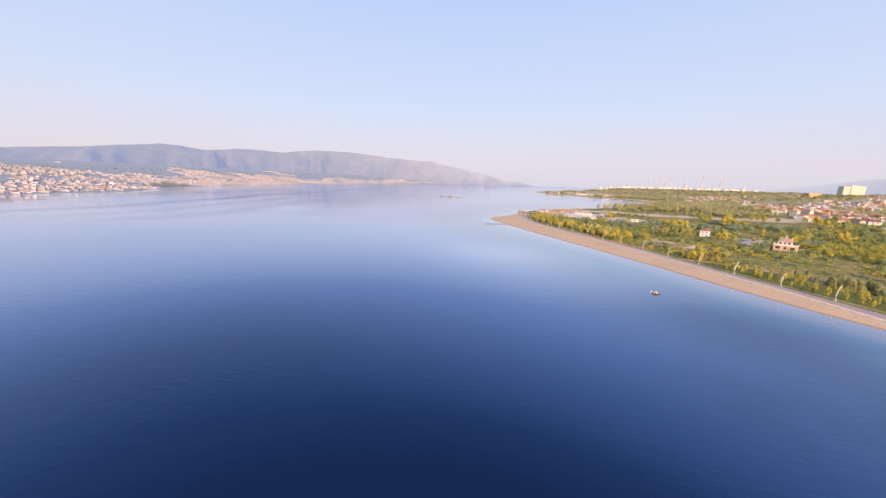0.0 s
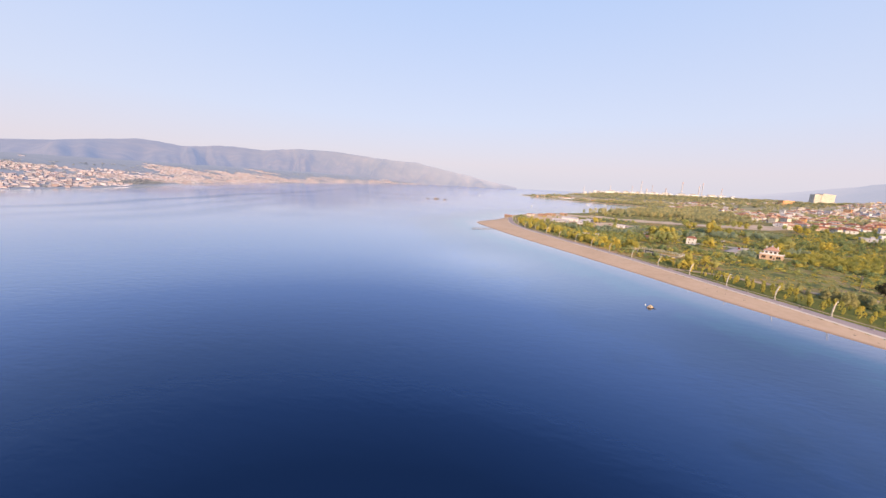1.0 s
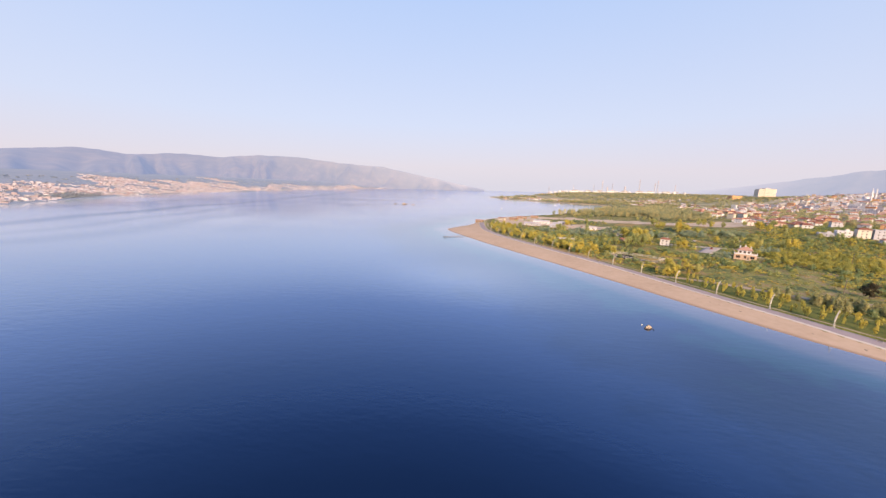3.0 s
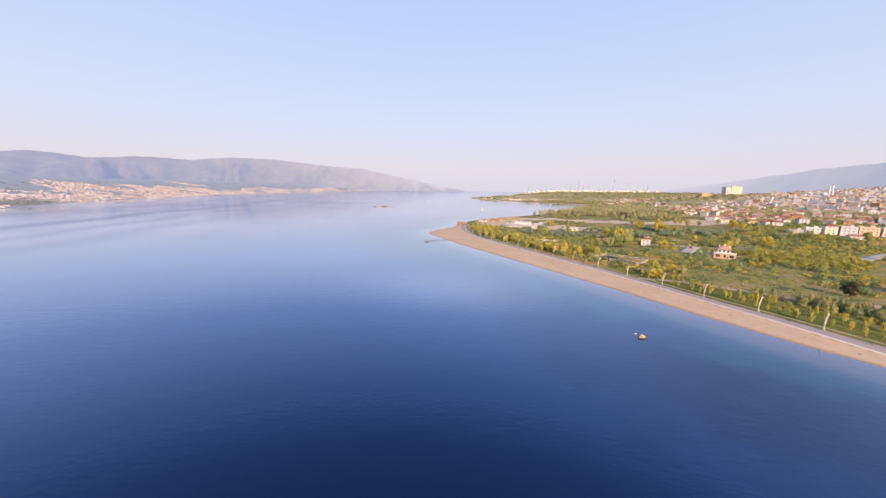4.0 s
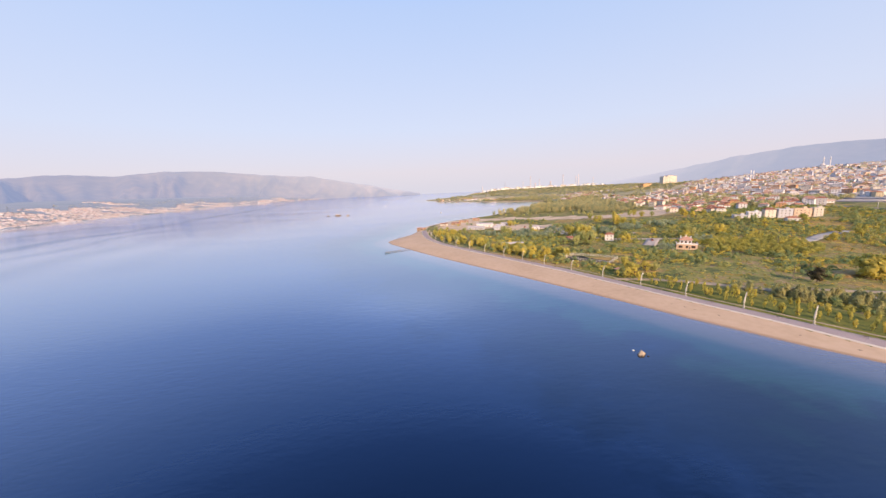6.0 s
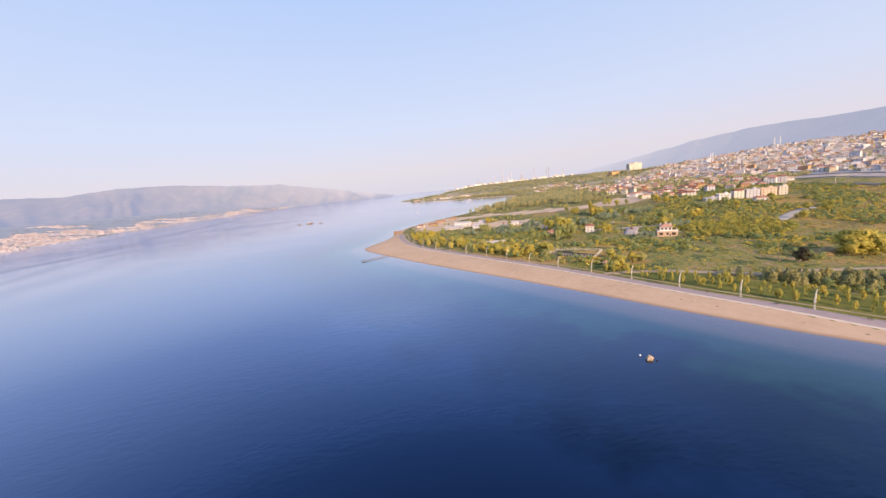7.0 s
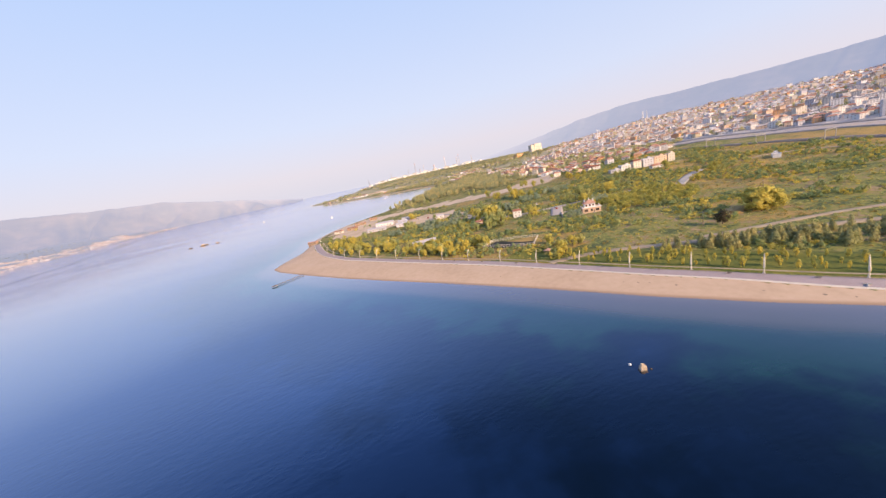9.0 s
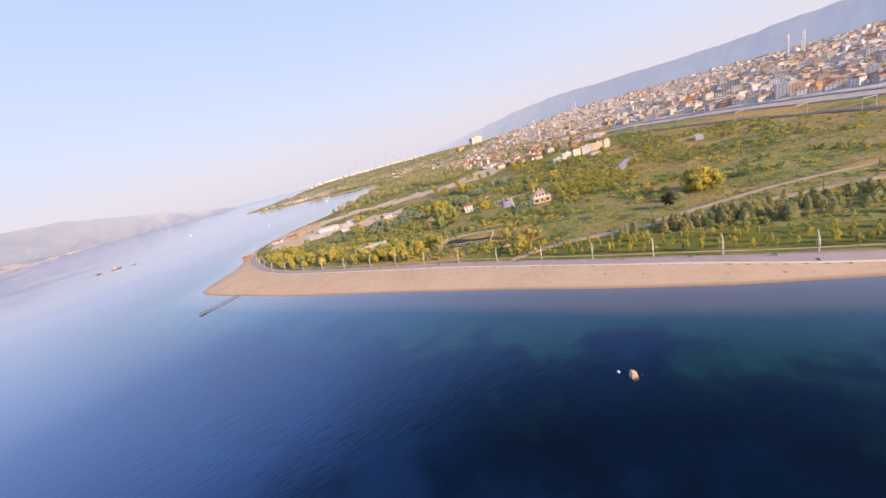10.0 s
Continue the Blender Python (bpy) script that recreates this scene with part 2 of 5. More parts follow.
FAR_SHORE = painted_haze(mat("far_shore_haze_glow", [(0.055, 0.065, 0.04), (0.08, 0.08, 0.055), (0.12, 0.105, 0.085)], 90, 1.0, 0, 16, ramp=(0.32, 0.68)),
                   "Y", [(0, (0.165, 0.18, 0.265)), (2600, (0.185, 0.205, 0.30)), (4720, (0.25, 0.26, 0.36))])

WATER = bpy.data.materials.new("sea_water")
WATER.use_nodes = True
n, l = WATER.node_tree.nodes, WATER.node_tree.links
p = n["Principled BSDF"]
p.inputs["Specular IOR Level"].default_value, p.inputs["Roughness"].default_value = 0.0, 1.0
geo = n.new("ShaderNodeNewGeometry")
at = n.new("ShaderNodeAttribute")
at.attribute_name = "depth"
weed = n.new("ShaderNodeTexNoise")
weed.inputs["Scale"].default_value, weed.inputs["Detail"].default_value = 1 / 26, 4
l.new(geo.outputs["Position"], weed.inputs["Vector"])
ad = n.new("ShaderNodeMath")
ad.operation = "MULTIPLY_ADD"
ad.inputs[1].default_value = 7.0
fine_weed, wsum = n.new("ShaderNodeTexNoise"), n.new("ShaderNodeMath")
fine_weed.inputs["Scale"].default_value, fine_weed.inputs["Detail"].default_value = 1 / 8, 5
l.new(geo.outputs["Position"], fine_weed.inputs["Vector"])
wsum.operation, wsum.inputs[1].default_value = "MULTIPLY_ADD", 0.4
l.new(fine_weed.outputs["Fac"], wsum.inputs[0])
l.new(weed.outputs["Fac"], wsum.inputs[2])
l.new(wsum.outputs[0], ad.inputs[0])
l.new(at.outputs["Fac"], ad.inputs[2])
wc = n.new("ShaderNodeValToRGB")
mr = n.new("ShaderNodeMapRange")
mr.inputs["From Min"].default_value, mr.inputs["From Max"].default_value = 3.7, 13.2
l.new(ad.outputs[0], mr.inputs[0])
l.new(mr.outputs[0], wc.inputs[0])
els = wc.color_ramp.elements
els[0].position, els[0].color = 0.0, (0.03, 0.045, 0.042, 1)
els[1].position, els[1].color = 1.0, (0.006, 0.019, 0.058, 1)
for ps, c in ((0.08, (0.016, 0.040, 0.036)), (0.22, (0.010, 0.036, 0.030)), (0.38, (0.008, 0.036, 0.025)), (0.50, (0.0035, 0.013, 0.012)), (0.60, (0.002, 0.006, 0.009)), (0.80, (0.0026, 0.0085, 0.021)), (0.93, (0.0046, 0.0155, 0.046))):
    q = els.new(ps)
    q.color = (*c, 1)
shoal, smix = n.new("ShaderNodeAttribute"), n.new("ShaderNodeMix")      # pale sand under a hand's depth of water
shoal.attribute_name, smix.data_type = "shoal", "RGBA"
l.new(shoal.outputs["Fac"], smix.inputs["Factor"])
l.new(wc.outputs[0], smix.inputs["A"])
smix.inputs["B"].default_value = (0.14, 0.115, 0.09, 1)
l.new(smix.outputs["Result"], p.inputs["Base Color"])
w1, w2, w3 = (n.new("ShaderNodeTexNoise") for _ in range(3))
for q, s, st in ((w1, 1 / 3.0, 2), (w2, 1 / 1.2, 2), (w3, 1 / 220, 3)):
    q.inputs["Scale"].default_value, q.inputs["Detail"].default_value = s, st
    mp = n.new("ShaderNodeMapping")
    mp.inputs["Scale"].default_value = (0.42, 1.0, 1.0) if q is not w3 else (0.5, 1.2, 1.0)
    mp.inputs["Rotation"].default_value = (0, 0, radians(-55)) if q is not w3 else (0, 0, radians(25))
    l.new(geo.outputs["Position"], mp.inputs[0])
    l.new(mp.outputs[0], q.inputs["Vector"])
hs = n.new("ShaderNodeMath")
hs.operation = "MULTIPLY_ADD"
hs.inputs[1].default_value = 0.8
l.new(w2.outputs["Fac"], hs.inputs[0])
l.new(w1.outputs["Fac"], hs.inputs[2])
bs = n.new("ShaderNodeMapRange")      # slicks: calmer and rougher lanes
bs.inputs["From Min"].default_value, bs.inputs["From Max"].default_value = 0.35, 0.65
bs.inputs["To Min"].default_value, bs.inputs["To Max"].default_value = 0.05, 0.16
l.new(w3.outputs["Fac"], bs.inputs[0])
bp = n.new("ShaderNodeBump")
bp.inputs["Distance"].default_value = 0.4
l.new(bs.outputs[0], bp.inputs["Strength"])
l.new(hs.outputs[0], bp.inputs["Height"])
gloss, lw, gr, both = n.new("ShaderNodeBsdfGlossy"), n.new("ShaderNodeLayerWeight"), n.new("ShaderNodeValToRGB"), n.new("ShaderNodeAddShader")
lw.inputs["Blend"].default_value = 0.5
sheen_attr, rsum = n.new("ShaderNodeAttribute"), n.new("ShaderNodeMath")      # offset that paints the reflection lighter or darker; also carries the wind lanes
sheen_attr.attribute_name = "sheen_and_lanes"
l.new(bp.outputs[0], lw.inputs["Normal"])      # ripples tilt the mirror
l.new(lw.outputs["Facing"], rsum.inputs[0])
l.new(sheen_attr.outputs["Fac"], rsum.inputs[1])
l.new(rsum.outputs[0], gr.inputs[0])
els = gr.color_ramp.elements               # sea reflection painted by view angle: weak and blue from above, a full mirror towards the horizon
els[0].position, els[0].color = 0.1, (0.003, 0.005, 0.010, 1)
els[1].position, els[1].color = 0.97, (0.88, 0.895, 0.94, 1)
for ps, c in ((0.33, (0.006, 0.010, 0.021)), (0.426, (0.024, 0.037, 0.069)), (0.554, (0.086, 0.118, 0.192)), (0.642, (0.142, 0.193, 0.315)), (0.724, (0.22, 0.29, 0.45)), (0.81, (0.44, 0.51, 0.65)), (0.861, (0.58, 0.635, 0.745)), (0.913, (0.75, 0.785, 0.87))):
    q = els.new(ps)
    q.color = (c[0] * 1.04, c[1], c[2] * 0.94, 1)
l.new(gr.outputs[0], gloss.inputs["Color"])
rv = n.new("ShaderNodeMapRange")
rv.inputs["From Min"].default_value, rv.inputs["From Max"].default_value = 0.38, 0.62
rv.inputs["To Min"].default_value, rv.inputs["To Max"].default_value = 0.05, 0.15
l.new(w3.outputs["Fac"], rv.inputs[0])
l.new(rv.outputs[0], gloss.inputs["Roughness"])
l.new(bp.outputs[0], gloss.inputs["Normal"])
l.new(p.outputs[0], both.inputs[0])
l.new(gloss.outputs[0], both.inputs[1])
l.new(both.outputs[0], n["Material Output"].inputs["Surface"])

# ---- the lie of the land ----
COAST = [(2200, -2600), (900, -1300), (420, -520), (270, -120), (205, 55), (172, 128), (153.5, 158), (145.5, 169), (133, 186), (114.5, 216),
         (93, 255), (61, 309), (39, 344), (12, 389), (-14, 437), (-35, 478), (-41, 499), (-32, 523), (-13, 556), (-2, 597),
         (6, 640), (28, 684), (61, 730), (110, 775), (150, 810), (215, 895), (300, 1020), (385, 1150), (435, 1270),
         (447, 1370), (384, 1425), (285, 1490), (184, 1610), (95, 1830), (50, 1985), (70, 2110), (200, 2350),
         (357, 2668), (520, 3300), (640, 3900), (1100, 4500), (2500, 6200), (5000, 9500), (12000, 9500), (12000, -2600)]
FAR_COAST = [(-880, -2600), (-880, 200), (-890, 480), (-905, 640), (-1060, 896), (-1170, 1191), (-1215, 1561), (-1290, 2200), (-1300, 2750), (-1260, 3400),
             (-1150, 4000), (-1000, 4500), (-900, 5300), (-3000, 9500), (-12000, 9500), (-12000, -2600)]
EDGE = [(205, 70), (178, 128), (162, 160), (155, 172), (146, 191), (139, 207), (130, 224), (121, 245), (109, 271), (95, 302), (75, 339),
        (51, 384), (22, 440), (9, 480), (4, 510), (2, 545), (2, 585)]       # where the sand meets the promenade


def inside(poly, x, y):
    ok = np.zeros(x.shape, bool)
    for (x0, y0), (x1, y1) in zip(poly, poly[1:] + poly[:1]):
        if y0 != y1:
            ok ^= ((y0 > y) != (y1 > y)) & (x < (x1 - x0) * (y - y0) / (y1 - y0) + x0)
    return ok


def away(line, x, y, closed=False):
    best = np.full(x.shape, 1e9)
    for (x0, y0), (x1, y1) in zip(line, line[1:] + (line[:1] if closed else [])):
        dx, dy = x1 - x0, y1 - y0
        u = np.clip(((x - x0) * dx + (y - y0) * dy) / (dx * dx + dy * dy), 0, 1)
        best = np.minimum(best, np.hypot(x - x0 - u * dx, y - y0 - u * dy))
    return best


def axis(*legs):
    out = [legs[0][0]]
    for a, b, step in legs:
        out += list(np.linspace(a, b, max(1, round((b - a) / step)) + 1)[1:])
    return np.array(out)


# bare and dun fields, gravel yard of the sheds
BARE = [(58, 672), (100, 700), (140, 708), (190, 690), (236, 655), (276, 612), (318, 590), (370, 610), (410, 650)]
DUN = [(222, 600), (258, 566), (302, 548), (350, 560)]
SHED_YARD = [(48, 590), (80, 598), (112, 596), (142, 578), (160, 548)]
GX = axis((-12000, -3000, 900), (-3000, -1100, 80), (-1100, -860, 30), (-860, -360, 9), (-360, -60, 20), (-60, 320, 2.2), (320, 1000, 8), (1000, 2600, 40), (2600, 12000, 600))
GY = axis((-2600, 0, 200), (0, 60, 10), (60, 640, 2.2), (640, 800, 4), (800, 1600, 10), (1600, 4600, 50), (4600, 9500, 500))
XX, YY = np.meshgrid(GX, GY)


def smooth(a, b, v):
    u = np.clip((v - a) / (b - a), 0, 1)
    return u * u * (3 - 2 * u)


D1 = np.where(inside(COAST, XX, YY), 1, -1) * away(COAST, XX, YY, True)
D2 = np.where(inside(FAR_COAST, XX, YY), 1, -1) * away(FAR_COAST, XX, YY, True)
lumps = 0.6 * np.sin(XX / 23 + 1.3 * np.sin(YY / 31)) * np.sin(YY / 19 + 0.7 * np.sin(XX / 41)) + 0.9 * np.sin(XX / 71 + YY / 57)
main = np.where(D1 < 0, np.maximum(0.09 * D1, -9), 2.0 * np.clip(D1 / 16, 0, 1))
rise = 0.046 * np.clip(D1 - 150, 0, 1250) * (1 - 0.85 * smooth(1500, 2500, YY))
rise = rise + 29 * smooth(950, 1950, XX) * (1 - smooth(1400, 2000, YY))
main = main + rise + np.where(D1 > 0, 20 * smooth(60, 300, D1) * smooth(2500, 3500, YY), 0) + np.where(D1 > 0, lumps * smooth(45, 120, D1), 0)
other = np.where(D2 < 0, np.maximum(0.09 * D2, -9), 2 * smooth(0, 20, D2) + 0.12 * np.clip(D2 - 60, 0, 560) + 0.03 * np.clip(D2 - 620, 0, 600))
ZZ = np.where(D2 > -300, np.maximum(other, -9), main)


def ground_z(x, y):
    """Height of the ground at a place."""
    i = int(np.clip(np.searchsorted(GX, x) - 1, 0, len(GX) - 2))
    j = int(np.clip(np.searchsorted(GY, y) - 1, 0, len(GY) - 2))
    u, v = (x - GX[i]) / (GX[i + 1] - GX[i]), (y - GY[j]) / (GY[j + 1] - GY[j])
    return float((1 - v) * ((1 - u) * ZZ[j, i] + u * ZZ[j, i + 1]) + v * ((1 - u) * ZZ[j + 1, i] + u * ZZ[j + 1, i + 1]))


def mesh_from(name, verts, quads, mats, index=None, attrs=None, smooth_faces=False):
    """A mesh from arrays of corners and of four-cornered faces."""
    me = bpy.data.meshes.new(name)
    verts, quads = np.asarray(verts, np.float32), np.asarray(quads, np.int32)
    me.vertices.add(len(verts))
    me.vertices.foreach_set("co", verts.ravel())
    me.loops.add(quads.size)
    me.loops.foreach_set("vertex_index", quads.ravel())
    me.polygons.add(len(quads))
    me.polygons.foreach_set("loop_start", np.arange(0, quads.size, 4, dtype=np.int32))
    me.update(calc_edges=True)
    for m in mats:
        me.materials.append(m)
    if index is not None:
        me.polygons.foreach_set("material_index", np.asarray(index, np.int32))
    for key, vals in (attrs or {}).items():
        a = me.attributes.new(key, "FLOAT", "POINT")
        a.data.foreach_set("value", np.asarray(vals, np.float32))
    if smooth_faces:
        me.polygons.foreach_set("use_smooth", np.ones(len(quads), bool))
    me.validate()
    return me


def grid_quads(nx, ny):
    i = np.arange(nx * ny).reshape(ny, nx)
    return np.stack([i[:-1, :-1], i[:-1, 1:], i[1:, 1:], i[1:, :-1]], -1).reshape(-1, 4)


quads = grid_quads(len(GX), len(GY))
cx, cy = XX.ravel()[quads].mean(1), YY.ravel()[quads].mean(1)
cd = D1.ravel()[quads].mean(1)
edge_poly = EDGE + [(30, 640), (400, 640), (700, 70)]
kind_of = np.where(cd < -25, 2, np.where((cd < 9) | ((cd < 75) & (cy < 590) & (cx < 220) & ~inside(edge_poly, cx, cy)), 1, 0))
kind_of = np.where((kind_of == 2) & (D2.ravel()[quads].mean(1) > -20), 0, kind_of)
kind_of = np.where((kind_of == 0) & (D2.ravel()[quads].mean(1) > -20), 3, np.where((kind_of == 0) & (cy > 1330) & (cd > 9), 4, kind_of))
rag = np.sin(cx / 37 + 1.7 * np.sin(cy / 29)) + np.sin(cy / 43 + 1.1 * np.sin(cx / 17)) + 0.5 * np.sin(cx / 7.3 + cy / 5.1)
dryness = rag + smooth(250, 420, cx) * 1.5 - smooth(330, 450, cy) * 1.2
kind_of = np.where((kind_of == 0) & (dryness > 1.1) & (cx < 900), 5, kind_of)
patchy = 7 * np.sin(cx / 11 + 1.9 * np.sin(cy / 17)) + 6 * np.sin(cy / 9 + 1.3 * np.sin(cx / 23)) + 4 * np.sin(cx / 4.3 - cy / 5.7) + 13 * np.sin(cx / 41 + cy / 57 + 1)
kind_of = np.where(np.isin(kind_of, (0, 4)) & (away(DUN, cx, cy) < 24 + patchy), 5, kind_of)
kind_of = np.where(np.isin(kind_of, (0, 4, 5)) & ((away(BARE, cx, cy) < 35 + patchy) | (away(SHED_YARD, cx, cy) < 25 + patchy)), 7, kind_of)
bank_x = np.interp(cy, [100, 200, 293, 357, 438, 560, 640, 760, 900], [575, 600, 622, 640, 655, 672, 684, 706, 764])
kind_of = np.where(np.isin(kind_of, (0, 4, 5)) & (cx > bank_x) & (cx < 3400) & (cy > -400) & (cy < 1150 + 0.75 * (cx - 900)), 6, kind_of)
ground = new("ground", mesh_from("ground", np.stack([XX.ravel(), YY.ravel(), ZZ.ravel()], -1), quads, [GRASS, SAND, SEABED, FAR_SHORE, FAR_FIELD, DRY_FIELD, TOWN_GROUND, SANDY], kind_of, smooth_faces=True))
tagged(ground, "rough green and ochre meadow land behind a pale sand beach", "ground", kind="structure")
depth = np.clip(np.minimum(-np.maximum(D1, D2) * 0.078, 10.5), 0, 10.5)
depth += 3.2 * np.exp(-((XX - 82) / 9) ** 2 - ((YY - 194) / 8) ** 2)      # a weed bed beside the boulder
sheen_and_lanes = np.zeros(XX.shape)
for x, y, sx_, sy_, amount in ((-35, 285, 150, 160, 0.045), (45, 105, 85, 90, 0.055), (96, 158, 32, 28, -0.055), (100, 112, 42, 40, -0.025), (15, 212, 48, 48, 0.03), (-85, 66, 60, 60, -0.07), (-8, 256, 48, 42, 0.05)):      # lighter and darker patches painted into the sea's reflection
    sheen_and_lanes += amount * np.exp(-((XX - x) / sx_) ** 2 - ((YY - y) / sy_) ** 2)
for lane, wide, amount in (([(-560, 200), (-583, 505), (-600, 763), (-660, 1200), (-750, 1800), (-846, 2383), (-960, 3100)], 22, -0.07),
                           ([(-470, 260), (-490, 520), (-520, 900), (-590, 1500)], 16, -0.03), ([(-395, 300), (-411, 532), (-439, 1014), (-520, 1500)], 30, -0.025),
                           ([(-760, 350), (-790, 700), (-850, 1150), (-980, 1800)], 26, -0.04), ([(-300, 420), (-330, 760), (-370, 1250)], 30, -0.012)):
    wob = 14 * np.sin(YY / 90) + 9 * np.sin(YY / 37 + 1)
    sheen_and_lanes += amount * np.exp(-(away(lane, XX + wob, YY) / wide) ** 2) * (0.7 + 0.3 * np.sin(YY / 130 + wide))      # wind lanes along the far shore
water = new("water", mesh_from("water", np.stack([XX.ravel(), YY.ravel(), np.zeros(XX.size)], -1), quads, [WATER], attrs={"depth": depth.ravel(), "sheen_and_lanes": sheen_and_lanes.ravel(), "shoal": (0.45 * smooth(-23, -13, np.maximum(D1, D2)) + 0.4 * np.exp(np.minimum(0, np.maximum(D1, D2)) / 5)).ravel()}, smooth_faces=True))
tagged(water, "calm deep blue sea with fine ripples and pale slicks", "water", kind="structure")


# ---- makers ----
RNG = np.random.default_rng(11)


def part(name, bm, material, parent=None, label="", at=None):
    """Links a bmesh as one mesh object, under a thing or a part where one is given."""
    me = bpy.data.meshes.new(name)
    bm.to_mesh(me)
    bm.free()
    for m in (material if isinstance(material, (list, tuple)) else (material,)):
        me.materials.append(m)
    ob = new(name, me)
    ob.parent = parent
    if at is not None:
        ob.matrix_basis = at
    return tagged(ob, label)


def share(name, me, parent, at):
    """One more object on a mesh that is there already."""
    ob = new(name, me)
    ob.parent = parent
    ob.matrix_basis = at
    return ob


def thing(name, label, category, m, group="", kind=""):
    ob = new(name)
    ob.empty_display_size = 0.5
    ob.matrix_basis = m
    return tagged(ob, label, category, group, kind)


def box(bm, x0, y0, z0, x1, y1, z1, taper=0.0):
    c = [(x0, y0, z0), (x1, y0, z0), (x1, y1, z0), (x0, y1, z0),
         (x0 + taper, y0 + taper, z1), (x1 - taper, y0 + taper, z1), (x1 - taper, y1 - taper, z1), (x0 + taper, y1 - taper, z1)]
    v = [bm.verts.new(p) for p in c]
    for f in ((3, 2, 1, 0), (4, 5, 6, 7), (0, 1, 5, 4), (1, 2, 6, 5), (2, 3, 7, 6), (3, 0, 4, 7)):
        bm.faces.new([v[i] for i in f])
    return bm


def boxes(*rows):
    bm = bmesh.new()
    for r in rows:
        box(bm, *r)
    return bm


def tube(bm, pts, radii, sides=8, squash=1.0):
    """A tapering round bar through the given points."""
    rings = []
    for i, p in enumerate(pts):
        a, b = Vector(pts[max(0, i - 1)]), Vector(pts[min(len(pts) - 1, i + 1)])
        q = (b - a).to_track_quat("Z", "Y")
        rings.append([bm.verts.new(Vector(p) + q @ Vector((radii[i] * math.cos(2 * math.pi * k / sides), squash * radii[i] * math.sin(2 * math.pi * k / sides), 0)))
                      for k in range(sides)])
    for r0, r1 in zip(rings, rings[1:]):
        for k in range(sides):
            bm.faces.new((r0[k], r0[(k + 1) % sides], r1[(k + 1) % sides], r1[k]))
    bm.faces.new(rings[0][::-1])
    bm.faces.new(rings[-1])
    return bm


def hip_roof(bm, w, d, z, h, over=0.5, ridge=0.5):
    """A hipped roof with eaves: w along x, d along y."""
    w2, d2 = w / 2 + over, d / 2 + over
    e = [bm.verts.new(p) for p in ((-w2, -d2, z), (w2, -d2, z), (w2, d2, z), (-w2, d2, z))]
    u = [bm.verts.new(p) for p in ((-w2, -d2, z + 0.2), (w2, -d2, z + 0.2), (w2, d2, z + 0.2), (-w2, d2, z + 0.2))]
    r = [bm.verts.new((-w / 2 * ridge, 0, z + h)), bm.verts.new((w / 2 * ridge, 0, z + h))]
    bm.faces.new(e[::-1])
    for i in range(4):
        bm.faces.new((e[i], e[(i + 1) % 4], u[(i + 1) % 4], u[i]))
    bm.faces.new((u[0], u[1], r[1], r[0]))
    bm.faces.new((u[1], u[2], r[1]))
    bm.faces.new((u[2], u[3], r[0], r[1]))
    bm.faces.new((u[3], u[0], r[0]))
    return bm


def ribbon(name, pts, width, lift, material, label, category, step=4.0, kind="structure", thick=0.0):
    """A strip laid along a line on the ground, with edges that go down into it."""
    line = []
    for (x0, y0), (x1, y1) in zip(pts, pts[1:]):
        k = max(1, int(math.hypot(x1 - x0, y1 - y0) / step))
        line += [(x0 + (x1 - x0) * i / k, y0 + (y1 - y0) * i / k) for i in range(k)]
    line.append(pts[-1])
    for _ in range(6):
        line = [line[0]] + [tuple((a[i] + 2 * b[i] + c[i]) / 4 for i in (0, 1)) for a, b, c in zip(line, line[1:], line[2:])] + [line[-1]]
    k = max(5, int(width / 3))
    offs = [-width / 2, *np.linspace(-width / 2, width / 2, k), width / 2]
    verts = []
    for i, (x, y) in enumerate(line):
        a, b = line[max(0, i - 1)], line[min(len(line) - 1, i + 1)]
        h = math.hypot(b[0] - a[0], b[1] - a[1]) or 1
        nx, ny = (b[1] - a[1]) / h, -(b[0] - a[0]) / h
        for j, o in enumerate(offs):
            px, py = x + nx * o, y + ny * o
            verts.append((px, py, ground_z(px, py) + (lift if 0 < j < len(offs) - 1 else -0.6)))
    q = grid_quads(len(offs), len(line))[:, ::-1]
    ob = new(name, mesh_from(name, verts, q, [material]))
    return tagged(ob, label, category, kind=kind), line


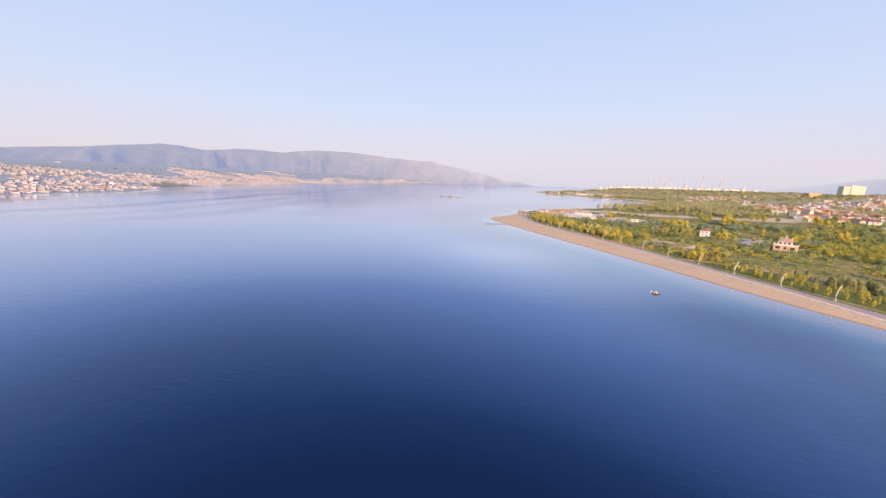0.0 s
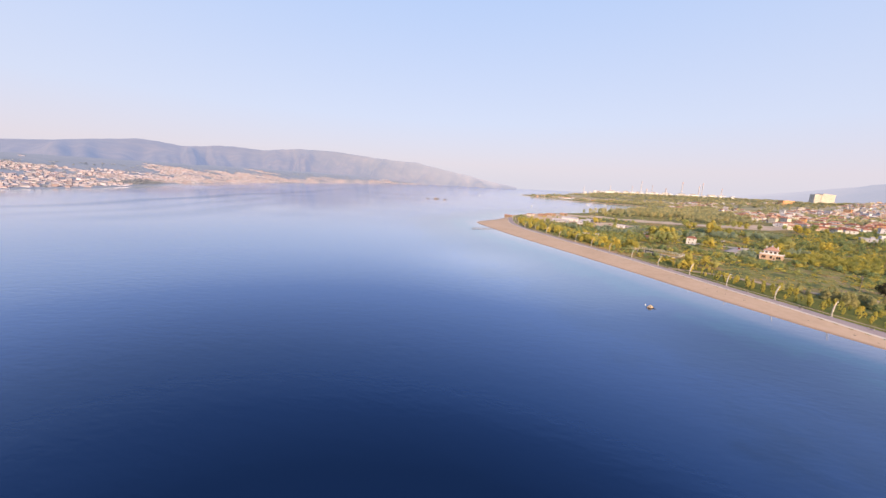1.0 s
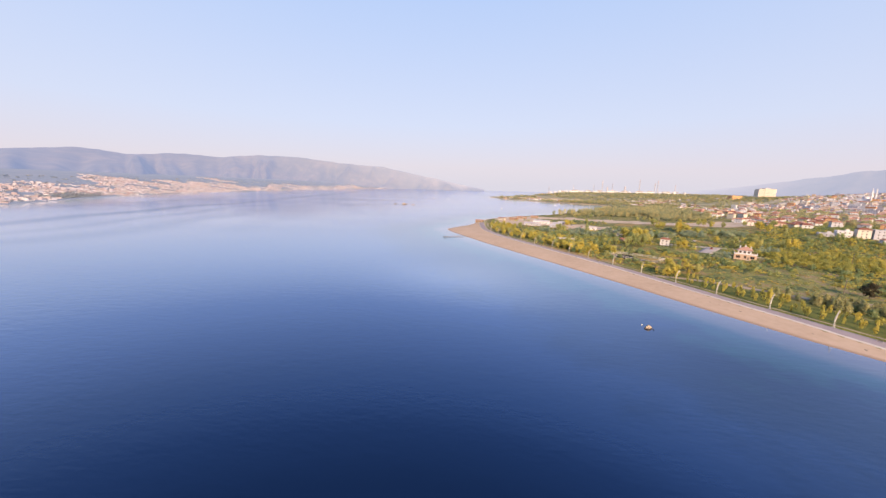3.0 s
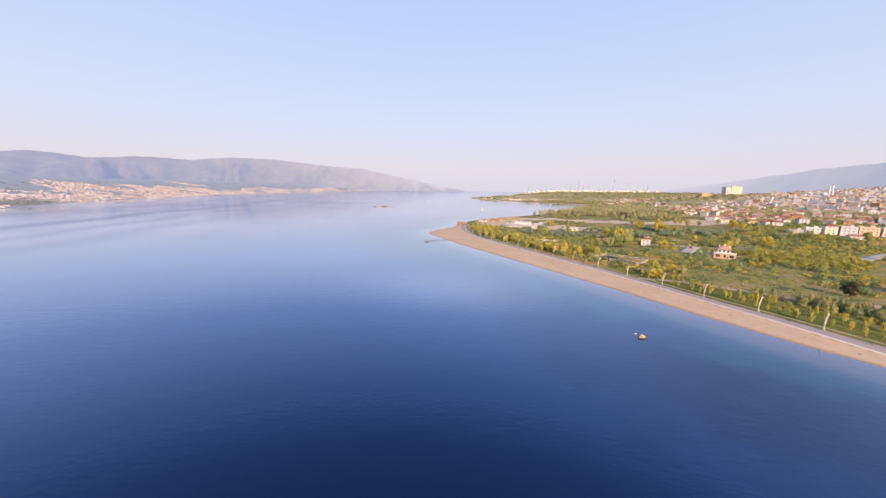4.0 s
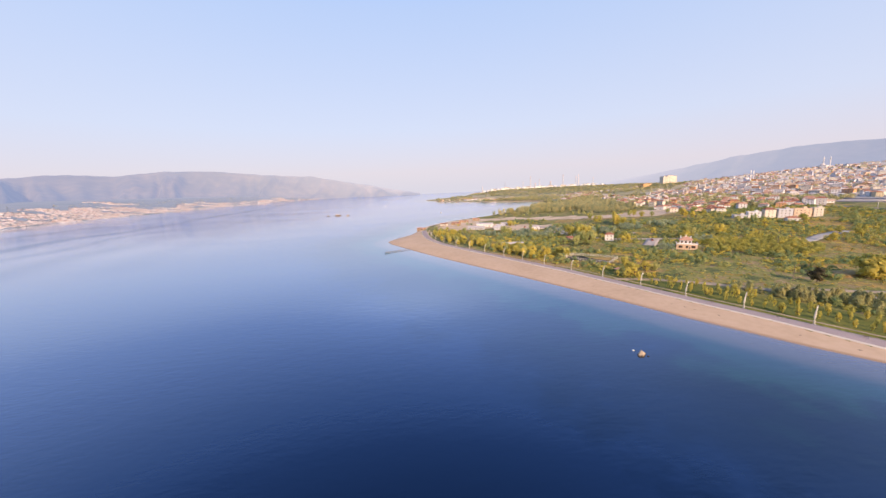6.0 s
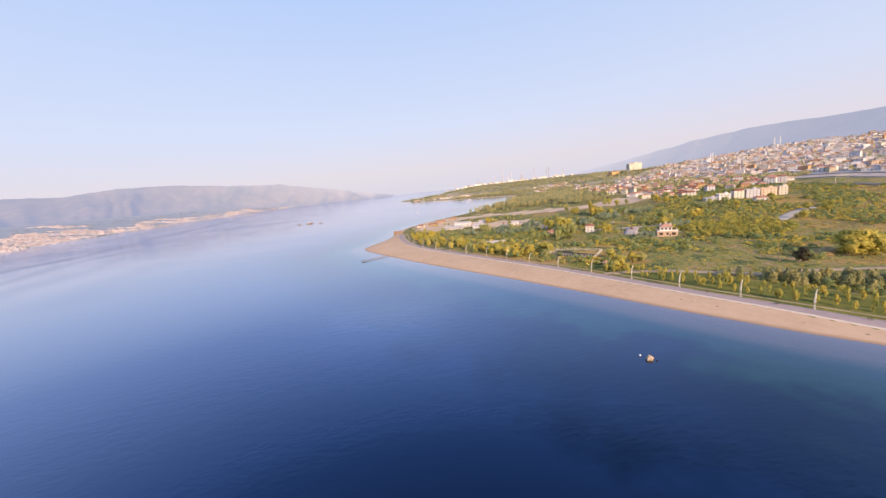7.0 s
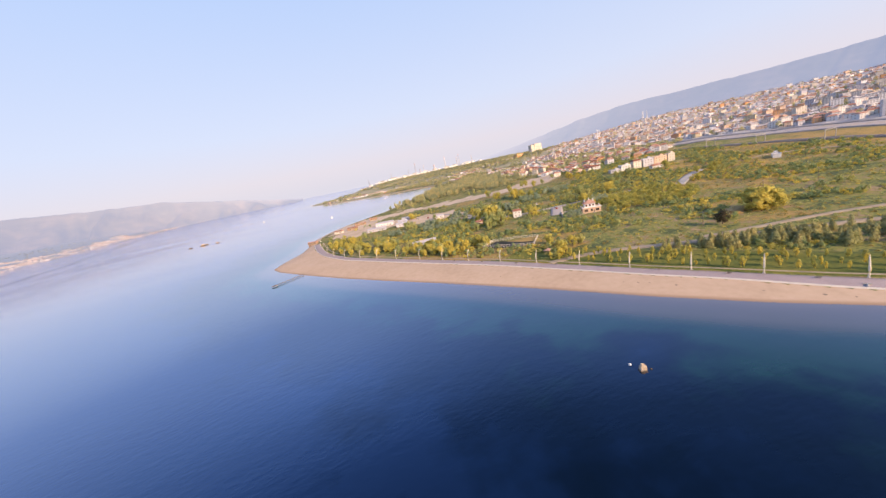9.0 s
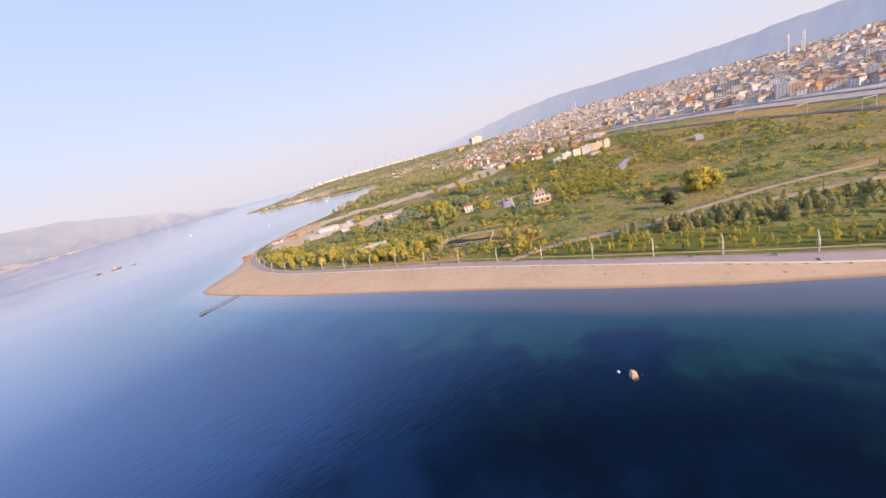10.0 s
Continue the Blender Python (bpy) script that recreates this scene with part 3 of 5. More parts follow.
# ---- hills and far shores ----
def hill_range(name, crest, foot, seed, label, spurs=24, relief=0.8, material=None):
    """A range of hills from its foot to its crest and down behind: spurs run down from the crest with hollows between them."""
    nu, nv = 340, 46
    c, f = np.array(crest, float), np.array(foot, float)
    s = np.linspace(0, 1, nu)
    ck = [np.interp(s, np.linspace(0, 1, len(c)), c[:, k]) for k in range(3)]
    for _ in range(12):
        ck[2][1:-1] = (ck[2][:-2] + 2 * ck[2][1:-1] + ck[2][2:]) / 4
    ck[2] *= 1 + 0.035 * np.array([noise.noise(Vector((q * 30, seed, 0))) + 0.5 * noise.noise(Vector((q * 75, seed, 1))) for q in s])
    fk = [np.interp(s, np.linspace(0, 1, len(f)), f[:, k]) for k in range(2)]
    verts = []
    for j in range(nv):
        v = j / (nv - 1) * 1.2
        for i in range(nu):
            x, y = fk[0][i] + (ck[0][i] - fk[0][i]) * v, fk[1][i] + (ck[1][i] - fk[1][i]) * v
            up = v if v <= 1 else 2 - v
            u = s[i] + 0.012 * noise.noise(Vector((s[i] * 12 + seed, v * 2.5, 7.0)))
            g = 1.25 * noise.noise(Vector((u * spurs + seed, 0.35 * v, 2.0))) + 0.55 * noise.noise(Vector((u * spurs * 2.7 + seed, 0.9 * v, 4.0)))
            g = max(-1.0, min(1.0, g))
            body = up ** (1.45 - relief * g if v <= 1 else 1.0) + (0.30 * relief * g * math.sin(math.pi * min(1, up)) ** 1.3 * (1 - 0.5 * up) if v <= 1 else 0)
            body = min(body, up ** 0.65)
            fine = 0.035 * noise.fractal(Vector((x / 260 + seed, y / 260, 0)), 1.0, 2.1, 4) * math.sin(min(1, up) * math.pi)
            verts.append((x, y, -2 + ck[2][i] * (body + fine) + (4 * noise.noise(Vector((x / 160, y / 160, 5))) if up > 0.8 else 0)))
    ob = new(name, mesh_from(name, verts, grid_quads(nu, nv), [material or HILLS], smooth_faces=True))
    return tagged(ob, label, "hills", kind="structure")


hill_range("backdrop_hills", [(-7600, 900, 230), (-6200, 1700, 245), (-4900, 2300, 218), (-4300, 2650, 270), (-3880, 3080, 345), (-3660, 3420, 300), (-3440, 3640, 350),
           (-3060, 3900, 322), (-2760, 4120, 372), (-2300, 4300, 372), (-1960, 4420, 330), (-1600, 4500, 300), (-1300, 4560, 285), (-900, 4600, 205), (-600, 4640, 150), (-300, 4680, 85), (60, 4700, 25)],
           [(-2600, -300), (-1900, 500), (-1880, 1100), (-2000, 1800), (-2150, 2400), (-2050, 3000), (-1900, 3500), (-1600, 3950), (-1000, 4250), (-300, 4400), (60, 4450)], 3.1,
           "long wooded hills across the bay, blue haze painted on as glow", 26, 0.85)
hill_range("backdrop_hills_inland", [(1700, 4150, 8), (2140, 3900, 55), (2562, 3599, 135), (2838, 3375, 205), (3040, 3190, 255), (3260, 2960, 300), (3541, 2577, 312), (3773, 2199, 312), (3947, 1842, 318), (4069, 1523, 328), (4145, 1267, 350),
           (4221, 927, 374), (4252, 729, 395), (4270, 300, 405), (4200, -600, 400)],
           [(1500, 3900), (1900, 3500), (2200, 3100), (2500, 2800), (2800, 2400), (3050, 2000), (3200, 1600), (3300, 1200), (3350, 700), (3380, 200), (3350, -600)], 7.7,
           "long hills rising behind the town, haze painted on as glow", 9, 0.18, HILLS_INLAND)

# ---- promenade, tracks, roads, railway ----
LAMPS = [(186, 128), (174, 151), (163, 174), (152, 197), (143, 218), (132, 239), (122.5, 261), (112, 283), (101, 304), (90, 326), (80, 347), (69.5, 367),
         (57, 389), (46, 410), (35, 430), (24, 449), (16, 472), (12, 498), (10, 526), (9, 556)]


def shifted(line, by):
    """A line moved sideways (to the right of its run is positive)."""
    out = []
    for i, (x, y) in enumerate(line):
        a, b = line[max(0, i - 1)], line[min(len(line) - 1, i + 1)]
        h = math.hypot(b[0] - a[0], b[1] - a[1])
        out.append((x + (b[1] - a[1]) / h * by, y - (b[0] - a[0]) / h * by))
    return out


RUN = [(250, -15)] + EDGE
ribbon("pavement_promenade", shifted(RUN, 3.9), 7.0, 0.12, PAVING, "pale mauve paved seaside promenade", "pavement")
ribbon("trim_promenade_kerb", shifted(RUN, 0.2), 0.7, 0.35, KERB, "pale stone kerb between sand and promenade", "kerb")
ribbon("pavement_lawn_edge", shifted(RUN, 11.5), 1.3, 0.08, DIRT, "narrow sandy footpath through the lawn", "footpath")
ribbon("lawn", shifted(RUN[:11], 22.5), 27.0, 0.05, LAWN, "mown green lawn strip beside the promenade", "lawn")
FORK = [(116.5, 277), (121, 275.4), (127, 274), (136, 272), (154, 261), (167, 249), (178, 240), (190, 231), (214, 214), (234, 198), (253, 183), (266, 173), (320, 132), (410, 50)]
ribbon("road_track", FORK, 5.0, 0.12, DIRT, "pale unpaved track leading inland from the beach", "track")
UPPER = [(188, 240), (213, 227), (230, 219), (245, 212), (258, 204), (271, 196), (296, 178), (370, 134), (480, 64)]
ribbon("road_track_upper", UPPER, 4.0, 0.12, DIRT, "second pale track through the scrub", "track")
INLAND = [(322, 340), (350, 352), (386, 361)]
ribbon("road_inland", INLAND, 9.0, 0.15, CONCRETE, "pale concrete yard beside the fields", "yard")
ribbon("road_field_track", [(386, 361), (402, 352), (425, 340), (455, 331), (467, 300), (455, 253), (443, 223), (446, 190), (452, 120)], 4.0, 0.12, DIRT, "narrow dirt track across the dry fields", "track")
LANE = [(300, 372), (262, 392), (240, 402), (222, 410), (203, 417), (186, 430), (174, 470), (160, 505)]
ribbon("road_villa", LANE, 6.0, 0.15, PALE_LANE, "pale concrete lane past the villa", "road")
YARD = [(207, 374), (219, 388), (231, 402)]
ribbon("road_yard", YARD, 11.0, 0.25, PALE_LANE, "pale concrete yard beside the villa", "yard")
SHED_LANE = [(165, 565), (178, 520), (176, 480), (190, 440)]
ribbon("road_shed_lane", SHED_LANE, 5.0, 0.2, ASPHALT, "grey lane between garden plots", "road")
RAIL = [(620, 760), (596, 680), (570, 600), (547, 500), (535, 430), (528, 380), (520, 318), (506, 265), (488, 224), (474, 190), (455, 130), (430, 60)]
ribbon("railway_bed", RAIL, 14.0, 0.5, BALLAST, "dark stone ballast railway bed", "railway", 8)
for o in (-3.2, -1.8, 1.8, 3.2):
    ribbon("railway_rail", shifted(RAIL, o), 0.16, 0.72, STEEL, "worn steel rail", "rail", 8)
ribbon("road_embankment", [(674, 760), (652, 640), (640, 560), (634, 500), (624, 438), (610, 357), (591, 293), (576, 244), (568, 200), (542, 100)], 46.0, 1.2, EMBANKMENT, "pale dusty embankment below the town", "embankment", 8)
ribbon("road_below_town", [(690, 760), (668, 640), (655, 560), (648, 500), (638, 438), (624, 357), (605, 293), (590, 244), (582, 200), (556, 100)], 11.0, 2.2, ASPHALT, "grey road along the foot of the town", "road", 8)


# ---- sea things ----
def lumpy(bm, seed, amount, scale):
    for v in bm.verts:
        k = 1 + amount * noise.fractal(v.co * scale + Vector((seed, 0, 0)), 1.0, 2.0, 3)
        v.co *= k
    return bm


bm = bmesh.new()      # a wedge of rock: steep on one side, broken planes, a ledge at the waterline
bmesh.ops.create_icosphere(bm, subdivisions=4, radius=1.0)
PLANES = [(Vector(q).normalized(), d) for q, d in (((1, 0.1, 0.35), 0.78), ((-0.75, -0.3, 0.75), 0.62), ((0.15, -1, 0.45), 0.60), ((0.2, 1, 0.3), 0.66), ((-0.5, 0.7, 0.5), 0.70), ((0.5, -0.4, 0.9), 0.72), ((-1, 0.2, -0.1), 0.86))]
for v in bm.verts:
    for q, d in PLANES:
        over = v.co.dot(q) - d
        if over > 0:
            v.co -= q * over * 0.92
    v.co *= 1 + 0.10 * noise.fractal(v.co * 2.6 + Vector((4, 0, 0)), 1.0, 2.0, 4)
    v.co = Vector((v.co.x * 1.95 + 0.4 * v.co.z, v.co.y * 1.6, v.co.z * 1.4 + 0.05))
rock = part("boulder", bm, ROCK, at=pose(73.2, 187.6, 0, 0, 0, 35))
tagged(rock, "large weathered tan boulder standing in the water", "rock")
for x, y, r, k in ((72.4, 191.2, 0.36, 9.0), (71.9, 186.6, 0.5, 3.0), (74.9, 186.4, 0.42, 6.0)):
    bm = bmesh.new()
    bmesh.ops.create_icosphere(bm, subdivisions=3, radius=r)
    lumpy(bm, k, 0.4, 2.0)
    tagged(part("stone", bm, WHITE_PAINT if k == 9.0 else ROCK, at=pose(x, y, 0.1 if k == 9.0 else -0.2)), "small pale stone just above the water" if k == 9.0 else "low dark stone awash beside the boulder", "rock", "stones by the boulder")

pier = thing("jetty", "narrow grey timber jetty on posts off the beach", "jetty", pose(-13.5, 437, 0, 0, 0, math.degrees(math.atan2(-14.5, -24))))
for i in range(17):
    part("plank", boxes((1.5 * i, -0.75, 0.75, 1.5 * i + 1.42, 0.75, 0.87)), TIMBER, pier)
for i in range(8):
    for s in (-0.7, 0.7):
        part("post", tube(bmesh.new(), [(3.4 * i + 0.5, s, -2.5), (3.4 * i + 0.5, s, 0.95)], [0.13, 0.12], 6), TIMBER, pier)
part("platform", boxes((24.5, -1.6, 0.7, 28.5, 1.6, 0.9)), TIMBER, pier)


def boat(x, y, turn, length, paint, label, house_paint=None):
    b = thing("boat", label, "boat", pose(x, y, 0, 0, 0, turn), "boats on the bay")
    bm = bmesh.new()
    rows = []
    for k in range(7):
        u = k / 6
        wd = length * 0.16 * (math.sin(math.pi * (0.12 + 0.80 * u)) ** 0.6)
        px = (u - 0.45) * length
        rows.append([bm.verts.new(p) for p in ((px, -wd, 0.1 * length + 0.35 * u * u), (px, -wd * 0.6, -0.15), (px, wd * 0.6, -0.15), (px, wd, 0.1 * length + 0.35 * u * u))])
    for r0, r1 in zip(rows, rows[1:]):
        for k in range(3):
            bm.faces.new((r0[k], r1[k], r1[k + 1], r0[k + 1]))
        bm.faces.new((r0[3], r1[3], r1[0], r0[0]))
    bm.faces.new(rows[0])
    bm.faces.new(rows[-1][::-1])
    part("hull", bm, paint, b)
    part("cabin", boxes((-0.2 * length, -0.09 * length, 0.09 * length, 0.12 * length, 0.09 * length, 0.22 * length, 0.04)), house_paint or WHITE_PAINT, b)
    part("mast", tube(bmesh.new(), [(0.1 * length, 0, 0.2 * length), (0.1 * length, 0, 0.55 * length)], [0.08, 0.05], 6), STEEL, b)
    return b


boat(-220, 1046, 20, 16, TIMBER, "brown fishing boat moored out on the bay", WALLS[2])
boat(-246, 1044, 40, 9, TIMBER, "small brown workboat on the bay", TIMBER)
boat(-189, 1026, 10, 9, TIMBER, "small brown workboat on the bay", WALLS[2])
boat(-130, 1500, 100, 16, WHITE_PAINT, "pale boat out on the bay")
boat(60, 980, 100, 10, WHITE_PAINT, "small white boat in the cove")
for x, y in ((330, 1330), (255, 1240), (300, 1390)):
    boat(x, y, 40, 9, WHITE_PAINT, "small white boat in the cove")


# ---- street lamps ----
def lamp_post(x, y, turn):
    top = thing("street_lamp", "tall pale curved horn-shaped lamp post beside the promenade", "street lamp", pose(x, y, ground_z(x, y), 0, 0, turn), "promenade lamps")
    pts, rad = [], []
    for k in range(10):
        u = k / 9
        pts.append((-0.25 * math.sin(math.pi * u) * 2 + 1.6 * u ** 2.2, 0, 7.6 * u))
        rad.append(0.20 + 0.18 * math.sin(math.pi * min(1, u * 0.9 + 0.08)) - 0.1 * u)
    pole = part("pole", tube(bmesh.new(), pts, rad, 10, 0.7), LAMP_PAINT, top)
    part("base", boxes((-0.5, -0.5, -0.3, 0.5, 0.5, 0.25, 0.08)), CONCRETE, top)
    part("lamp_head", boxes((0.9, -0.12, 6.75, 1.9, 0.12, 6.95, 0.03)), LAMP_HEAD, pole, "pale lamp glass")
    return top


first = None
for i, (x, y) in enumerate(LAMPS):
    a, b = LAMPS[max(0, i - 1)], LAMPS[min(len(LAMPS) - 1, i + 1)]
    turn = math.degrees(math.atan2(b[1] - a[1], b[0] - a[0])) - 90
    if first is None:
        first = lamp_post(x, y, turn)
    else:
        copy_thing(first, pose(x, y, ground_z(x, y), 0, 0, turn))


# ---- houses ----
WIN_ME = None


def window_mesh():
    global WIN_ME
    if WIN_ME is None:
        bm = bmesh.new()
        for r in ((-0.6, -0.06, -0.7, -0.5, 0.06, 0.7), (0.5, -0.06, -0.7, 0.6, 0.06, 0.7), (-0.5, -0.06, 0.6, 0.5, 0.06, 0.7), (-0.5, -0.06, -0.7, 0.5, 0.06, -0.6)):
            box(bm, *r)
        k = len(bm.faces)
        box(bm, -0.5, -0.02, -0.6, 0.5, 0.02, 0.6)
        bm.faces.ensure_lookup_table()
        for f in bm.faces[k:]:
            f.material_index = 1
        WIN_ME = bpy.data.meshes.new("window")
        bm.to_mesh(WIN_ME)
        bm.free()
        WIN_ME.materials.append(FRAME)
        WIN_ME.materials.append(PANE)
    return WIN_ME


GLAZING = {}


def glazed(parent, m, frame_mat=None):
    """A window of its own: a frame with its pane under it."""
    key = (frame_mat or FRAME).name
    if key not in GLAZING:
        bf = boxes((-0.6, -0.06, -0.7, -0.5, 0.06, 0.7), (0.5, -0.06, -0.7, 0.6, 0.06, 0.7), (-0.5, -0.06, 0.6, 0.5, 0.06, 0.7), (-0.5, -0.06, -0.7, 0.5, 0.06, -0.6), (-0.04, -0.05, -0.6, 0.04, 0.05, 0.6))
        bp_ = boxes((-0.5, -0.02, -0.6, 0.5, 0.02, 0.6))
        made = []
        for nm, bm, mt in (("window", bf, frame_mat or FRAME), ("pane", bp_, PANE)):
            me = bpy.data.meshes.new(nm)
            bm.to_mesh(me)
            bm.free()
            me.materials.append(mt)
            made.append(me)
        GLAZING[key] = made
    w = share("window", GLAZING[key][0], parent, m)
    share("pane", GLAZING[key][1], w, pose(0, 0, 0))
    return w


def windows_on(parent, w, d, storeys, z0=0.0, sides=("front", "left"), sh=3.0, every=3.4, size=1.0, fine=False):
    me = window_mesh()
    for side in sides:
        run = w if side in ("front", "back") else d
        n = max(1, int((run - 1.2) / every))
        for s in range(storeys):
            for k in range(n):
                o = (k - (n - 1) / 2) * every
                z = z0 + sh * s + 1.6
                m = {"front": pose(o, -d / 2 - 0.03, z), "back": pose(o, d / 2 + 0.03, z),
                     "left": pose(-w / 2 - 0.03, o, z, 0, 0, 90), "right": pose(w / 2 + 0.03, o, z, 0, 0, 90)}[side]
                if fine:
                    glazed(parent, m)
                else:
                    share("window", me, parent, m @ Matrix.Diagonal((size, 1, size, 1)))


def house(x, y, turn, w, d, storeys, wall, roof, label, name="house", group="", sides=("front", "left", "right"), roof_h=None, sh=3.0, every=3.4, fine=False):
    """A plastered house. turn 0 faces -y; roof: 'hip' or 'flat'."""
    z = min(ground_z(x + a * w / 2, y + b * d / 2) for a in (-1, 1) for b in (-1, 1))
    h = thing(name, label, "house", pose(x, y, z, 0, 0, turn), group)
    top = storeys * sh + 0.4
    part("wall", boxes((-w / 2, -d / 2, -1.5, w / 2, d / 2, top)), wall, h)
    if roof == "hip":
        part("roof", hip_roof(bmesh.new(), w, d, top, roof_h or min(w, d) * 0.24), ROOF, h)
        part("chimney", boxes((w * 0.18, -0.35, top, w * 0.18 + 0.7, 0.35, top + min(w, d) * 0.24 + 0.9)), WALLS[0], h)
    else:
        part("roof", boxes((-w / 2 + 0.25, -d / 2 + 0.25, top + 0.004, w / 2 - 0.25, d / 2 - 0.25, top + 0.12)), FLAT_ROOF, h)
        bm = boxes((-w / 2 - 0.1, -d / 2 - 0.1, top, w / 2 + 0.1, -d / 2 + 0.2, top + 0.7), (-w / 2 - 0.1, d / 2 - 0.2, top, w / 2 + 0.1, d / 2 + 0.1, top + 0.7),
                   (-w / 2 - 0.1, -d / 2 + 0.2, top, -w / 2 + 0.2, d / 2 - 0.2, top + 0.7), (w / 2 - 0.2, -d / 2 + 0.2, top, w / 2 + 0.1, d / 2 - 0.2, top + 0.7))
        part("parapet", bm, wall, h)
        part("stair_head", boxes((w * 0.1, -1.2, top, w * 0.1 + 3, 1.6, top + 2.3)), wall, h)
    windows_on(h, w, d, storeys, 0.3, sides, sh, every, fine=fine)
    return h


WOOD_FRAME = mat("brown_frames", [(0.20, 0.10, 0.05), (0.30, 0.16, 0.08)], 1, 0.6)
# the villa behind the beach
vx, vy, vturn = 226, 353, -36
vz = ground_z(vx, vy)
villa = thing("villa", "peach two-storey villa with red tiled roof and terrace", "house", pose(vx, vy, vz, 0, 0, vturn))
villa.scale = (0.98, 0.98, 0.98)
part("wall_ground_floor", boxes((-7.5, -5.5, -1, 7.5, 5.5, 4.4)), WALLS[2], villa)
part("wall_upper_floor", boxes((-5.2, -2.2, 4.4, 3.6, 4.9, 7.5)), WALLS[0], villa, "white upper floor")
part("terrace_floor", boxes((-7.3, -5.3, 4.404, 7.3, -2.21, 4.5)), FLAT_ROOF, villa)
part("terrace_parapet", boxes((-7.7, -5.7, 4.4, 7.7, -5.4, 5.3), (7.4, -5.4, 4.4, 7.7, 5.7, 5.3), (-7.7, -5.4, 4.4, -7.4, 5.7, 5.3)), WALLS[0], villa, "white terrace parapet")
rf = part("roof", hip_roof(bmesh.new(), 8.8, 7.1, 7.5, 3.2, 0.8, 0.12), ROOF, villa, "red clay tile roof", pose(-0.8, 1.35, 0))
part("ridge_cap", boxes((-0.5, -0.5, 10.2, 0.5, 0.5, 11.5), (-0.3, -0.3, 11.5, 0.3, 0.3, 12.2)), WALLS[0], rf, "white cupola")
part("chimney", boxes((-4.8, 2.6, 7.7, -3.9, 3.6, 10.6)), WALLS[0], villa, "white chimney")
part("chimney", boxes((2.4, 3.0, 7.7, 3.3, 4.0, 10.6)), WALLS[0], villa, "white chimney")
for ox, sw in ((-4.6, 2.4), (0.0, 1.3), (4.6, 2.4)):
    glazed(villa, pose(ox, -5.53, 2.2) @ Matrix.Diagonal((sw, 1, 1.6, 1)), WOOD_FRAME)
for ox in (-3.6, -0.8, 2.0):
    glazed(villa, pose(ox, -2.23, 6.0) @ Matrix.Diagonal((1.2, 1, 1.2, 1)), WOOD_FRAME)
for oy in (-3.5, 0.0, 3.5):
    glazed(villa, pose(-7.53, oy, 2.2, 0, 0, 90), WOOD_FRAME)
part("door", boxes((1.4, -5.6, 0, 2.5, -5.5, 2.3)), TIMBER, villa, "brown wooden door")
part("step", boxes((0.9, -6.9, -0.8, 3.0, -5.6, 0.1)), CONCRETE, villa)

house(192, 414, -30, 8, 7, 2, WALLS[0], "hip", "small white two-storey cottage with red roof", "cottage", fine=True)
house(158, 432, -25, 7, 6, 1, WALLS[2], "hip", "small peach garden house among trees", "garden_house", fine=True)
WOODEN = mat("tan_boards", [(0.30, 0.20, 0.13), (0.42, 0.30, 0.20)], 2, 0.9, 0.02)
# sheds and cabins behind the point
for x, y, tn, w, d, hgt, lab, wl_, rf_ in (
        (100, 601, 20, 24, 11, 4.5, "long white shed with a grey metal roof", WALLS[0], METAL_ROOF),
        (134, 600, 25, 17, 6, 3.6, "low white cabin with a flat pale roof", WALLS[0], METAL_ROOF),
        (157, 537, 15, 12, 7, 3.6, "white cabin with pale roof among trees", WALLS[0], METAL_ROOF),
        (60, 640, 20, 14, 6, 3.2, "low red-roofed beach cabin", WOODEN, ROOF), (78, 676, 25, 16, 6, 3.2, "low red-roofed beach cabin", WOODEN, ROOF),
        (40, 640, 15, 12, 6, 3.0, "low red-roofed beach cabin", WALLS[1], ROOF), (104, 700, 25, 12, 6, 3.2, "low red-roofed beach cabin", WOODEN, ROOF),
        (82, 572, 20, 24, 9, 3.2, "long low shed with grey sheet roof", WALLS[5], METAL_ROOF), (112, 556, 20, 14, 10, 3.4, "grey open shed among trees", WALLS[5], METAL_ROOF),
        (34, 486, 30, 11, 4, 3.0, "white cabin beside the promenade trees", WALLS[0], METAL_ROOF), (89, 411, 33, 22, 8, 3.0, "low mauve-grey canopy behind the promenade", WALLS[5], METAL_ROOF),
        (120, 580, 20, 12, 8, 3.4, "grey shed with sheet roof", WALLS[5], METAL_ROOF), (2, 606, 10, 12, 6, 3.0, "wooden beach pavilion at the point", WOODEN, ROOF)):
    z = ground_z(x, y)
    s = thing("shed", lab, "shed", pose(x, y, z, 0, 0, tn - 45), "sheds behind the point")
    part("wall", boxes((-w / 2, -d / 2, -1, w / 2, d / 2, hgt)), wl_, s)
    bm = bmesh.new()
    g = [bm.verts.new(p) for p in ((-w / 2 - 0.5, -d / 2 - 0.5, hgt), (w / 2 + 0.5, -d / 2 - 0.5, hgt), (w / 2 + 0.5, 0, hgt + d * 0.16), (-w / 2 - 0.5, 0, hgt + d * 0.16),
                                   (w / 2 + 0.5, d / 2 + 0.5, hgt), (-w / 2 - 0.5, d / 2 + 0.5, hgt))]
    for f in ((0, 1, 2, 3), (3, 2, 4, 5), (1, 4, 2), (0, 3, 5), (1, 0, 5, 4)):
        bm.faces.new([g[i] for i in f])
    part("roof", bm, rf_, s)
    windows_on(s, w, d, 1, 0.2, ("front",), 3.0, 4.5, fine=True)
    part("door", boxes((w * 0.3, -d / 2 - 0.08, 0, w * 0.3 + 1.1, -d / 2 - 0.01, 2.1)), TIMBER, s)

